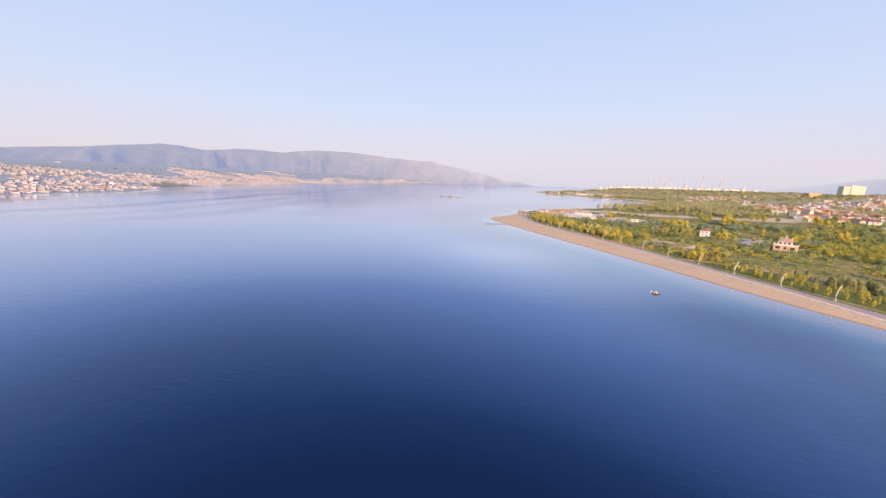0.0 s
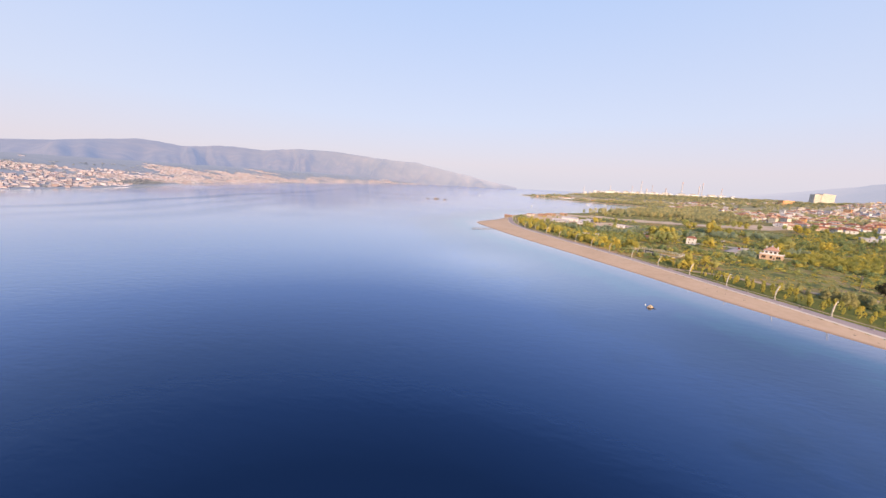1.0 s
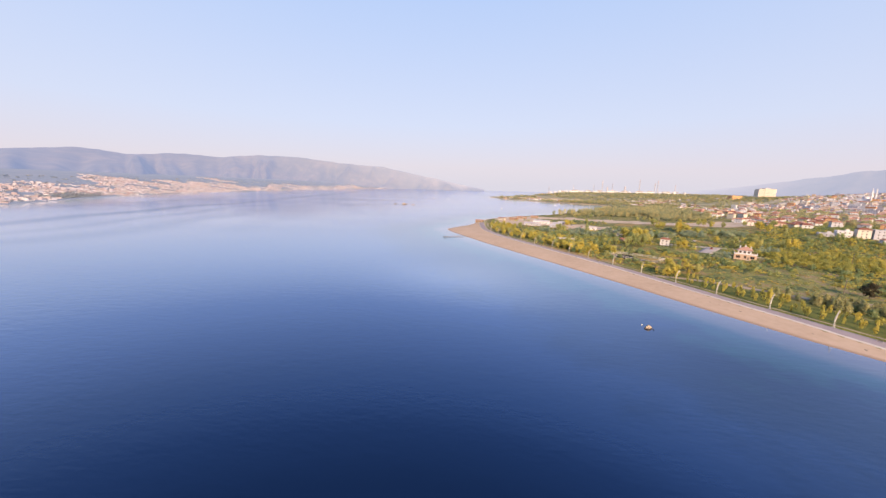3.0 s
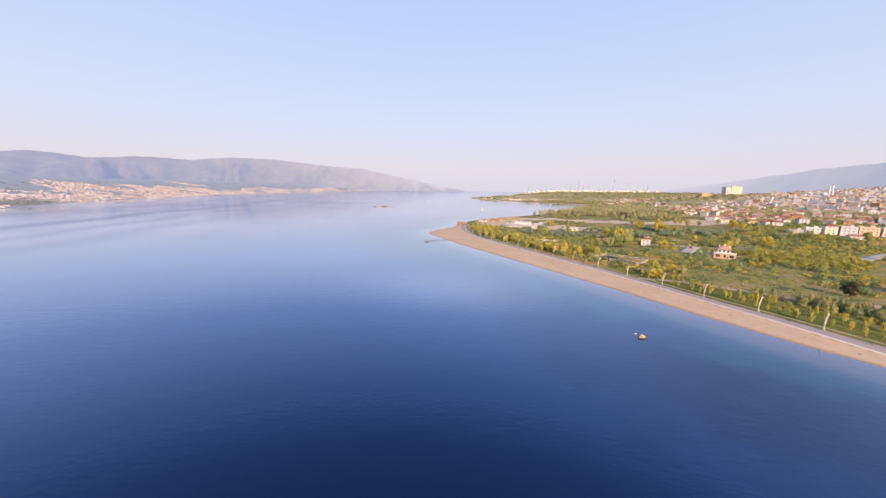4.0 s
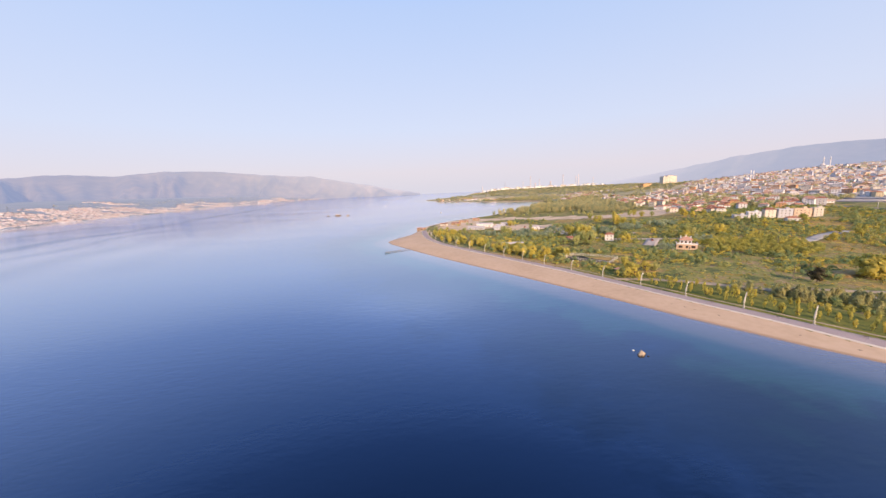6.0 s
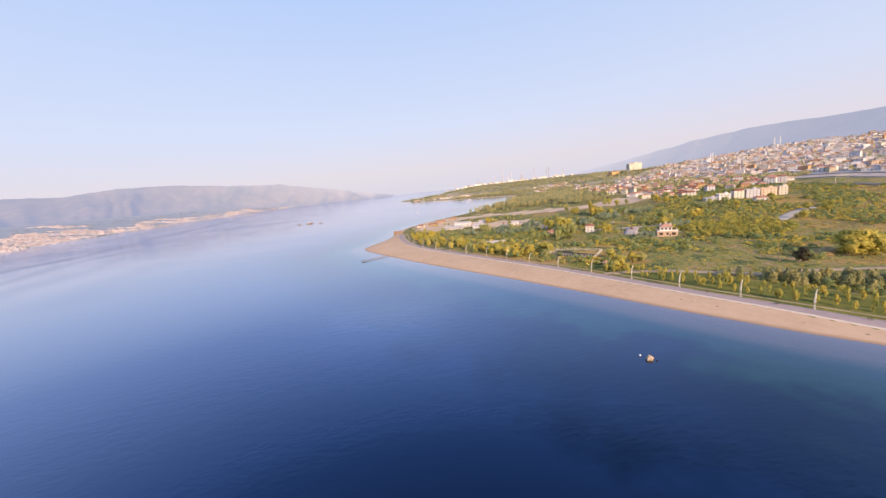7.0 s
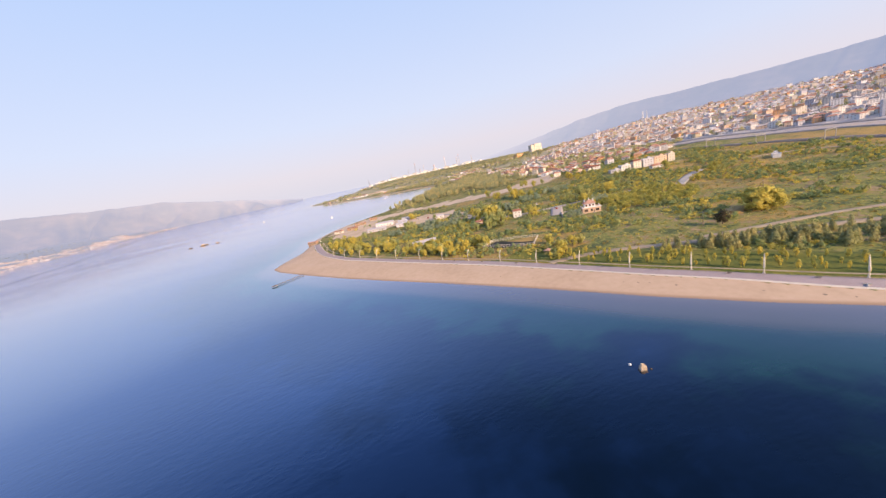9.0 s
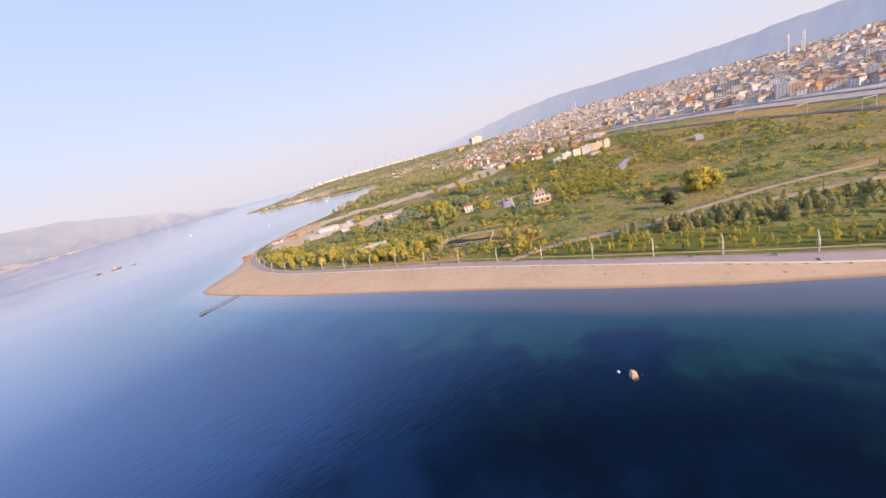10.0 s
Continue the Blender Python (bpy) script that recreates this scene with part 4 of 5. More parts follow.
# fenced enclosure with a dark pool
pen = [(149, 328), (133, 313), (121, 327), (111, 343), (124, 350), (138, 340)]
pc = (129, 333)
enc = thing("enclosure", "fenced sunken enclosure with dark water and pale post fence", "enclosure", pose(pc[0], pc[1], ground_z(*pc)))
bm = bmesh.new()
bm.faces.new([bm.verts.new(((x - pc[0]) * 0.93, (y - pc[1]) * 0.93, 0.12)) for x, y in pen])
bmesh.ops.recalc_face_normals(bm, faces=bm.faces)
low = bmesh.ops.extrude_face_region(bm, geom=bm.faces[:])
for v in low["geom"]:
    if isinstance(v, bmesh.types.BMVert):
        v.co.z -= 1.2
part("basin", bm, DARK, enc, "dark still water")
for (x0, y0), (x1, y1) in zip(pen, pen[1:] + pen[:1]):
    ln = math.hypot(x1 - x0, y1 - y0)
    k = max(2, int(ln / 1.9))
    tn = math.degrees(math.atan2(y1 - y0, x1 - x0))
    for i in range(k):
        u = i / k
        part("fence_post", boxes((-0.12, -0.12, -0.5, 0.12, 0.12, 2.3, 0.02)), KERB, enc, at=pose(x0 + (x1 - x0) * u - pc[0], y0 + (y1 - y0) * u - pc[1], 0, 0, 0, tn))
    for zz in (1.0, 2.05):
        part("fence_rail", boxes((0, -0.06, zz, ln, 0.06, zz + 0.2)), KERB, enc, at=pose(x0 - pc[0], y0 - pc[1], 0, 0, 0, tn))

MOUND = mat("ochre_earth", [(0.26, 0.20, 0.09), (0.44, 0.29, 0.12), (0.52, 0.36, 0.18)], 6, 1.0, 0.2, 0.8)
# ---- small things along the beach ----
bench = None
for x, y, tn in ((169, 158, 0), (157, 184, 0), (147, 206, 0), (137, 228, 0), (127, 250, 0), (117, 272, 0), (106, 293, 0), (95, 315, 0), (85, 336, 0), (74, 357, 0), (63, 377, 0)):
    m = pose(x - 1.3, y - 0.6, ground_z(x, y) + 0.1, 0, 0, 116)
    if bench is None:
        bench = thing("bench", "brown slatted wooden bench on the promenade", "bench", m, "promenade benches")
        for k in range(4):
            part("seat_slat", boxes((-0.9, -0.25 + 0.13 * k, 0.42, 0.9, -0.15 + 0.13 * k, 0.46)), TIMBER, bench)
        for k in range(3):
            part("back_slat", boxes((-0.9, 0.28, 0.55 + 0.13 * k, 0.9, 0.32, 0.65 + 0.13 * k)), TIMBER, bench)
        for s in (-0.75, 0.75):
            part("leg", boxes((s - 0.05, -0.25, 0, s + 0.05, 0.34, 0.42), (s - 0.05, 0.24, 0.42, s + 0.05, 0.36, 0.95)), CONCRETE, bench)
    else:
        copy_thing(bench, m)
for i, (x, y, r) in enumerate(((121, 226, 0.66), (123, 222.5, 0.50), (127, 214, 0.77), (118, 231, 0.39), (139, 191, 0.55), (146, 178, 0.72), (98, 268, 0.39), (88, 284, 0.50), (149, 172, 0.44), (60, 340, 0.44))):
    bm = bmesh.new()
    bmesh.ops.create_icosphere(bm, subdivisions=3, radius=r * 0.55)
    lumpy(bm, i * 3.3, 1.1, 3.4)
    for v in bm.verts:
        v.co.z = max(-0.1, v.co.z * 0.22)
    tagged(part("seaweed_clump", bm, TIMBER, at=pose(x, y, ground_z(x, y), 0, 0, 31 * i)), "dark dry seaweed clump washed up on the sand", "seaweed", "seaweed on the beach")
dr = thing("drain_outlet", "grey concrete storm drain outlet at the top of the beach", "drain", pose(157.5, 172.5, 1.4, 0, 0, 27))
part("pipe", tube(bmesh.new(), [(-1.4, 0, 0.1), (0.4, 0, 0.3)], [0.35, 0.35], 12), CONCRETE, dr)
part("headwall", boxes((0.2, -0.9, -0.8, 0.5, 0.9, 0.8)), CONCRETE, dr)
gz = thing("gazebo", "small red-roofed wooden gazebo on the lawn", "gazebo", pose(127, 291, ground_z(127, 291), 0, 0, 20))
for sx_ in (-1.4, 1.4):
    for sy_ in (-1.4, 1.4):
        part("post", boxes((sx_ - 0.1, sy_ - 0.1, -0.3, sx_ + 0.1, sy_ + 0.1, 2.4)), TIMBER, gz)
part("roof", hip_roof(bmesh.new(), 3.2, 3.2, 2.4, 1.3, 0.4, 0.05), ROOF, gz)
part("rail", boxes((-1.4, -1.45, 0.7, 1.4, -1.35, 0.85), (-1.4, 1.35, 0.7, 1.4, 1.45, 0.85)), TIMBER, gz)


def car(x, y, turn, paint, label):
    c = thing("car", label, "car", pose(x, y, ground_z(x, y) + 0.2, 0, 0, turn), "parked cars")
    bm = box(bmesh.new(), -2.1, -0.85, 0.35, 2.1, 0.85, 0.95, 0.06)
    part("body", bm, paint, c)
    part("cabin", box(bmesh.new(), -1.5, -0.78, 0.95, 1.0, 0.78, 1.48, 0.28), PANE, c, "dark glazed cabin")
    part("roof", box(bmesh.new(), -1.18, -0.5, 1.482, 0.7, 0.5, 1.53, 0.03), paint, c)
    for sx_ in (-1.3, 1.3):
        for sy_ in (-0.82, 0.82):
            wh = part("wheel", tube(bmesh.new(), [(sx_, sy_ - 0.1, 0.32), (sx_, sy_ + 0.1, 0.32)], [0.32, 0.32], 12), DARK, c)
            part("rim", tube(bmesh.new(), [(sx_, sy_ - 0.12, 0.32), (sx_, sy_ + 0.12, 0.32)], [0.18, 0.18], 10), STEEL, wh)
    return c


PAINTS = [(WHITE_PAINT, "white"), (STEEL, "grey"), (RED_PAINT, "red"), (WALLS[5], "silver-grey")]
for i, (x, y) in enumerate(((222, 431), (225, 432), (228, 433.5), (231, 435), (234, 436.5), (219, 429.5), (226, 396), (229, 401), (172, 500), (174, 508), (150, 560), (142, 580), (118, 618), (101, 606), (140, 604))):
    car(x, y, 55 + 7 * (i % 3), PAINTS[i % 4][0], "parked %s car beside the lane" % PAINTS[i % 4][1])
wall_ = thing("garden_wall", "low pale garden wall round the villa yard", "wall", pose(vx, vy, vz, 0, 0, vturn))
part("wall_side", boxes((-24, -9, -1, -23.7, 12, 1.1)), CONCRETE, wall_)
part("wall_front", boxes((-23.7, -9, -1, -9, -8.7, 1.1)), CONCRETE, wall_)
part("wall_back", boxes((-23.7, 11.7, -1, 12, 12, 1.1)), CONCRETE, wall_)

bm = bmesh.new()
bmesh.ops.create_icosphere(bm, subdivisions=4, radius=1.0)
lumpy(bm, 2.2, 0.3, 1.5)
for v in bm.verts:
    v.co = Vector((v.co.x * 11, v.co.y * 6, max(-0.4, v.co.z * 2.4)))
tagged(part("earth_mound", bm, MOUND, at=pose(243, 254, ground_z(243, 254), 0, 0, 20)), "low ochre earth mound in the scrub", "mound")


# ---- railway masts and wires, poles ----
gp = None
for x, y in ((607, 715), (583, 640), (562, 562), (547, 500), (536, 436), (528, 376), (518, 312), (503, 258), (484, 212)):
    i = min(range(len(RAIL)), key=lambda k: math.hypot(RAIL[k][0] - x, RAIL[k][1] - y))
    a, b = RAIL[max(0, i - 1)], RAIL[min(len(RAIL) - 1, i + 1)]
    m = pose(x, y, ground_z(x, y), 0, 0, math.degrees(math.atan2(b[1] - a[1], b[0] - a[0])) + 90)
    if gp is None:
        gp = thing("railway_gantry", "pale steel overhead line gantry across the tracks", "gantry", m, "railway gantries")
        for s in (-7.5, 7.5):
            part("mast", boxes((s - 0.3, -0.3, -1, s + 0.3, 0.3, 10.0, 0.08)), CONCRETE, gp)
        part("beam", boxes((-7.7, -0.25, 9.2, 7.7, 0.25, 9.9)), CONCRETE, gp)
        for s in (-2.5, 2.5):
            part("hanger", boxes((s - 0.08, -0.08, 7.2, s + 0.08, 0.08, 9.2)), STEEL, gp)
    else:
        copy_thing(gp, m)
pp = None
for x, y in ((231, 187), (290, 262), (268, 176), (430, 296), (331, 250), (205, 250), (400, 330), (285, 330), (250, 395), (352, 420), (206, 384)):
    m = pose(x, y, ground_z(x, y), 0, 0, 40)
    if pp is None:
        pp = thing("utility_pole", "weathered wooden utility pole with crossarm", "pole", m, "utility poles")
        part("pole", tube(bmesh.new(), [(0, 0, -0.5), (0, 0, 9.0)], [0.2, 0.13], 8), TIMBER, pp)
        part("crossarm", boxes((-1.1, -0.08, 8.2, 1.1, 0.08, 8.4)), TIMBER, pp)
        for s in (-0.9, 0, 0.9):
            part("insulator", boxes((s - 0.07, -0.07, 8.4, s + 0.07, 0.07, 8.65)), WHITE_PAINT, pp)
    else:
        copy_thing(pp, m)

# ---- larger buildings told apart ----
TOWN_TURN = -27
for x, y, w, d, st, wi, rf_, lab in (
        (384, 464, 12, 9, 1, 5, "flat", "low grey workshop beside the fields"), (397, 459, 12, 9, 2, 0, "flat", "white two-storey house by the road"),
        (409, 452, 10, 9, 3, 1, "hip", "cream three-storey house with red roof"), (420, 445, 13, 9, 3, 5, "flat", "grey three-storey block of flats"),
        (433, 438, 15, 9, 3, 2, "flat", "long peach three-storey block of flats"), (445, 432, 8, 9, 3, 1, "flat", "cream three-storey block of flats"),
        (406, 422, 13, 8, 1, 0, "hip", "low white house with red roof"),
        (1096, 1664, 44, 22, 6, 4, "flat", "orange apartment building on the rise"), (1340, 1871, 28, 24, 15, 1, "flat", "large cream apartment block above the town"), (1369, 1875, 28, 26, 16, 1, "flat", "large cream apartment block above the town"),
        (1398, 1879, 28, 24, 15, 1, "flat", "large cream apartment block above the town")):
    house(x, y, TOWN_TURN if x < 1000 else 8, w, d, st, WALLS[wi], rf_, lab, "apartment_building" if "block" in lab or "building" in lab else "house", sides=("front", "left") if x < 1000 else ("front", "left", "right"),
          every=3.4 if x < 1000 else 4.8, fine=x < 1000)


house(434, 319, 30, 13, 6, 1, WALLS[0], "flat", "long low white hut on the dry field", "hut", sides=("front",))


def mosque(x, y, turn, n, h, label):
    z = ground_z(x, y)
    m = thing("mosque", label, "mosque", pose(x, y, z, 0, 0, turn))
    part("hall", boxes((-14, -14, -3, 14, 14, 10)), WALLS[0], m)
    bm = bmesh.new()
    bmesh.ops.create_uvsphere(bm, u_segments=20, v_segments=10, radius=10)
    for v in bm.verts:
        v.co.z = max(0, v.co.z) + 10
    part("dome", bm, METAL_ROOF, m, "grey lead dome")
    for s in range(n):
        px, py = ((-16, -16), (16, -16), (16, 16), (-16, 16))[s]
        part("minaret", tube(bmesh.new(), [(px, py, -2), (px, py, h * 0.55), (px, py, h * 0.56), (px, py, h * 0.6), (px, py, h * 0.61), (px, py, h * 0.85), (px, py, h)],
                             [2.3, 2.2, 3.2, 3.2, 1.9, 1.9, 0.1], 10), WALLS[0], m)


mosque(1263, 1323, 30, 2, 45, "pale mosque with dome and two slim minarets")
mosque(1475, 500, 20, 4, 62, "pale mosque with grey dome and four tall minarets")
mosque(1800, 1500, 0, 2, 50, "distant pale mosque with two minarets")

# ---- refinery beyond the cove ----
tk = None
for i in range(26):
    x, y = 735 + i * 46 + 14 * math.sin(i * 2.1), 3780 - i * 9 + 55 * math.sin(i * 1.7)
    sc = 0.7 + 0.5 * RNG.random()
    m = pose(x, y, ground_z(x, y)) @ Matrix.Diagonal((sc, sc, 0.8 + 0.5 * RNG.random(), 1))
    if tk is None:
        tk = thing("storage_tank", "white cylindrical storage tank on the far shore", "tank", m, "refinery tanks")
        bm = tube(bmesh.new(), [(0, 0, -2), (0, 0, 14)], [20, 20], 24)
        part("shell", bm, TANKW, tk)
        part("lid", tube(bmesh.new(), [(0, 0, 14), (0, 0, 14.4), (0, 0, 17)], [20.3, 20.3, 0.5], 24), TANKW, tk)
    else:
        o = copy_thing(tk, pose(0, 0, 0))
        o.matrix_basis = m
for x, y, h, r in ((1408, 4250, 120, 3.5), (1300, 4200, 70, 3), (1520, 4250, 85, 3), (1816, 4250, 125, 4), (1960, 4200, 95, 4), (1990, 4200, 120, 3.5), (2150, 4150, 80, 3.5), (1640, 4200, 60, 8), (730, 3840, 55, 3), (1000, 3900, 60, 2.5), (1450, 4200, 50, 7)):
    c = thing("chimney_stack", "tall pale refinery chimney in the haze", "chimney", pose(x, y, ground_z(x, y)), "refinery chimneys")
    h *= 1.2
    part("shaft", tube(bmesh.new(), [(0, 0, -3), (0, 0, h * 0.5), (0, 0, h)], [r * 1.5, r, r * 0.8], 12), STACK, c)
    part("platform", tube(bmesh.new(), [(0, 0, h * 0.55), (0, 0, h * 0.57)], [r * 1.7, r * 1.7], 12), STACK, c)
    part("band", tube(bmesh.new(), [(0, 0, h * 0.86), (0, 0, h * 0.95)], [r * 0.95, r * 0.93], 12), HAZED_RED, c, "red band paled for painted haze")
for i in range(10):
    x, y = 900 + 130 * i, 3950 + 40 * math.sin(i * 3)
    w = 40 + 30 * RNG.random()
    b = thing("process_hall", "pale industrial hall of the refinery", "factory hall", pose(x, y, ground_z(x, y), 0, 0, -10), "refinery halls")
    part("wall", boxes((-w, -12, -2, w, 12, 11 + 9 * RNG.random())), TANKW, b)
    part("vent", boxes((-w * 0.5, -3, 10, w * 0.5, 3, 24)), STEEL, b)


# ---- towns ----
def unit_house(storeys, cols, hip):
    """Corners and faces of a house in a unit box, with material numbers: 0 wall, 1 roof, 2 window."""
    v, f, k = [], [], []

    def add(pts, mi):
        f.append([len(v) + i for i in range(4)])
        v.extend(pts)
        k.append(mi)
    c = [(-.5, -.5), (.5, -.5), (.5, .5), (-.5, .5)]
    for i in range(4):
        (x0, y0), (x1, y1) = c[i], c[(i + 1) % 4]
        add([(x0, y0, -0.25), (x1, y1, -0.25), (x1, y1, 1), (x0, y0, 1)], 0)
    if hip:
        o, t, r = 0.55, 1.0, 1.32
        e = [(-o, -o, t), (o, -o, t), (o, o, t), (-o, o, t)]
        a, b = (-.22, 0, r), (.22, 0, r)
        add([e[0], e[1], b, a], 1)
        add([e[2], e[3], a, b], 1)
        add([e[1], e[2], b, b], 1)
        add([e[3], e[0], a, a], 1)
        add(e[::-1], 0)
    else:
        o = 0.52
        add([(-o, -o, 1.0), (o, -o, 1.0), (o, o, 1.0), (-o, o, 1.0)], 3)
        for i in range(4):
            x0, y0 = c[i][0] * 2 * o, c[i][1] * 2 * o
            x1, y1 = c[(i + 1) % 4][0] * 2 * o, c[(i + 1) % 4][1] * 2 * o
            add([(x0, y0, 0.95), (x1, y1, 0.95), (x1, y1, 1.06), (x0, y0, 1.06)], 0)
            add([(x1, y1, 0.95), (x0, y0, 0.95), (x0, y0, 1.06), (x1, y1, 1.06)], 0)
    for s in range(storeys):
        z0, z1 = (s + 0.3) / storeys, (s + 0.78) / storeys
        for q in range(cols):
            a, b = -.5 + (q + 0.25) / cols, -.5 + (q + 0.75) / cols
            p = 0.506
            add([(a, -p, z0), (b, -p, z0), (b, -p, z1), (a, -p, z1)], 2)
            add([(-p, b, z0), (-p, a, z0), (-p, a, z1), (-p, b, z1)], 2)
    return np.array(v), np.array(f), np.array(k)


UNITS = [unit_house(2, 3, True), unit_house(3, 3, True), unit_house(4, 4, False), unit_house(6, 4, False), unit_house(2, 2, True), unit_house(0, 0, True), unit_house(0, 0, False)]


def turned(x, y, deg):
    a = np.radians(deg)
    return x * np.cos(a) - y * np.sin(a), x * np.sin(a) + y * np.cos(a)


def town(name, rows, label, mats=None):
    """Many houses as one mesh. rows: x, y, z, turn, width, depth, height, unit, wall colour."""
    vs, fs, ks, base = [], [], [], 0
    for x, y, z, tn, w, d, h, u, c in rows:
        v, f, k = UNITS[u]
        px, py = turned(v[:, 0] * w, v[:, 1] * d, tn)
        vs.append(np.stack([px + x, py + y, v[:, 2] * h + z], -1))
        fs.append(f + base)
        ks.append(np.where(k == 0, c, np.where(k == 1, 6, np.where(k == 2, 7, 8))))
        base += len(v)
    me = mesh_from(name, np.concatenate(vs), np.concatenate(fs), mats or WALLS + [TOWN_ROOF, TOWN_PANE, FLAT_ROOF], np.concatenate(ks))
    return tagged(new(name, me), label, "town houses", kind="stuff")


TOWN_ROOF = mat("town_roofs", [(0.34, 0.17, 0.11), (0.48, 0.28, 0.19), (0.56, 0.42, 0.34), (0.60, 0.56, 0.55)], 40, 0.9, per_island=0.7)
WALL_PICK = [0, 0, 0, 0, 0, 0, 0, 0, 5, 5, 5, 5, 1, 1, 1, 1, 1, 2, 2, 2, 3, 4]


def houses_over(x0, x1, y0, y1, step, keep, tall=0.35):
    rows = []
    for gx in np.arange(x0, x1, step):
        for gy in np.arange(y0, y1, step):
            x, y = gx + RNG.uniform(-.35, .35) * step, gy + RNG.uniform(-.35, .35) * step
            if not keep(x, y):
                continue
            u = RNG.choice([0, 1, 4, 2, 3], p=[(1 - tall) * .4, (1 - tall) * .35, (1 - tall) * .25, tall * .7, tall * .3])
            st = (2, 3, 4, 6, 2)[u]
            rows.append((x, y, ground_z(x, y), -60 + RNG.choice([0, 0, 0, 30, -15, 12, 35]), RNG.uniform(7.5, 13) + (3 if st > 3 else 0), RNG.uniform(7, 10), 2.7 * st * RNG.uniform(0.68, 0.95), u, RNG.choice(WALL_PICK)))
    return rows


def east_of(line, x, y, by):
    """Whether a place lies more than so far inland of a line that runs along y."""
    pts = sorted(line, key=lambda p: p[1])
    return x > np.interp(y, [p[1] for p in pts], [p[0] for p in pts]) + by


BANK = [(570, 100), (596, 200), (604, 244), (619, 293), (638, 357), (652, 438), (662, 500), (668, 560), (680, 640), (702, 760), (760, 900)]


def in_city(x, y):
    return east_of(BANK, x, y, 22) and y < 1300 + 0.85 * (x - 900) and noise.noise(Vector((x / 90, y / 90, 2))) > -0.42 and (y > 900 or y > -0.3 * (x - 600))


def in_suburb(x, y):
    return east_of([(385, 530), (396, 560), (440, 740), (560, 1020), (700, 1500)], x, y, 0) and not east_of(BANK, x, y, -30) and noise.noise(Vector((x / 60, y / 60, 7))) > -0.16


near = houses_over(570, 1150, 60, 1300, 17, in_city, 0.2)
far_houses = houses_over(1150, 3100, 60, 3000, 20, in_city, 0.12)
sub = houses_over(380, 1050, 530, 1650, 22, in_suburb, 0.0)
near.sort(key=lambda r: math.hypot(r[0], r[1] - 140))
front, rest = near[:120], near[120:]
LABELS = {0: "white plastered", 1: "cream plastered", 2: "peach plastered", 3: "yellow plastered", 4: "orange plastered", 5: "grey plastered"}
for x, y, z, tn, w, d, h, u, c in front:
    st = max(1, round(h / 2.7))
    house(x, y, tn if st < 4 else -60, w, d, st, WALLS[c], "hip" if u in (0, 1, 4) else "flat",
          "%s %s with %s in the town" % (LABELS[c], "apartment block" if st > 3 else "house", "red hipped roof" if u in (0, 1, 4) else "flat roof"),
          "apartment_building" if st > 3 else "house", "town houses", ("front", "left"))
far_houses = [r[:7] + ((5, 5, 6, 6, 5)[r[7]], r[8]) for r in far_houses]
town("town_houses", rest + far_houses, "crowded pale town houses with red roofs on the slope")
for x, y, z, tn, w, d, h, u, c in sub[:110]:
    st = max(1, round(h / 2.7))
    house(x, y, tn, w, d, st, WALLS[c], "hip" if st < 4 else "flat", "%s house with red roof among trees" % LABELS[c], "house", "suburb houses", ("front", "left"))
for x0, y0, x1, y1, k in ((110, 1820, 430, 1440, 46), (140, 1880, 460, 1520, 40), (520, 3300, 760, 3860, 14), (560, 1500, 1150, 1720, 60), (480, 1250, 760, 1560, 34)):
    for i in range(k):
        u = RNG.random()
        x, y = x0 + (x1 - x0) * u + RNG.uniform(5, 45), y0 + (y1 - y0) * u + RNG.uniform(-10, 45)
        sub.append((x, y, ground_z(x, y), RNG.choice([0, 20, 45, 90]), RNG.uniform(10, 18), RNG.uniform(8, 12), RNG.uniform(4, 7), 4, RNG.choice(WALL_PICK)))
if len(sub) > 110:
    town("suburb_houses", sub[110:], "scattered pale houses with red roofs among trees")


def over_bay(x, y):
    d = noise.noise(Vector((x / 330, y / 330, 4)))
    pts = sorted(FAR_COAST[:13], key=lambda p: p[1])
    inland = np.interp(y, [p[1] for p in pts], [p[0] for p in pts]) - x
    return 15 < inland < max(110, 500 + 520 * d - 0.14 * max(0, y - 1100)) and noise.noise(Vector((x / 110, y / 110, 9))) > -0.45 + inland / 1800 + 0.3 * float(smooth(900, 2600, y))


rows, shore_trees = [], []
for gy in np.arange(-100, 4700, 11):
    cx_ = np.interp(gy, [p[1] for p in FAR_COAST[:13]], [p[0] for p in FAR_COAST[:13]])
    for gx in np.arange(cx_ - 1000, cx_ - 10, 11):
        x, y = gx + RNG.uniform(-11, 11), gy + RNG.uniform(-9, 9)
        park = 800 < y < 960 and cx_ - x < 110
        if over_bay(x, y) and not park:
            if RNG.random() < 0.34:
                shore_trees.append((x, y, RNG.uniform(4, 7), RNG.uniform(8, 16)))
                continue
            u = RNG.choice([0, 1, 2, 3], p=[.36, .34, .24, .06])
            rows.append((x, y, ground_z(x, y), 38 + RNG.choice([0, 0, 8, -10, 14]), RNG.uniform(5.5, 12), RNG.uniform(3.5, 5.5), 1.25 * (1.5, 2.0, 2.3, 4.2)[u], 5 if u < 2 else 6, RNG.choice(WALL_PICK)))
        elif park or (20 < cx_ - x < 520 and RNG.random() < 0.05):
            shore_trees.append((x, y, RNG.uniform(6, 11), RNG.uniform(12, 22)))
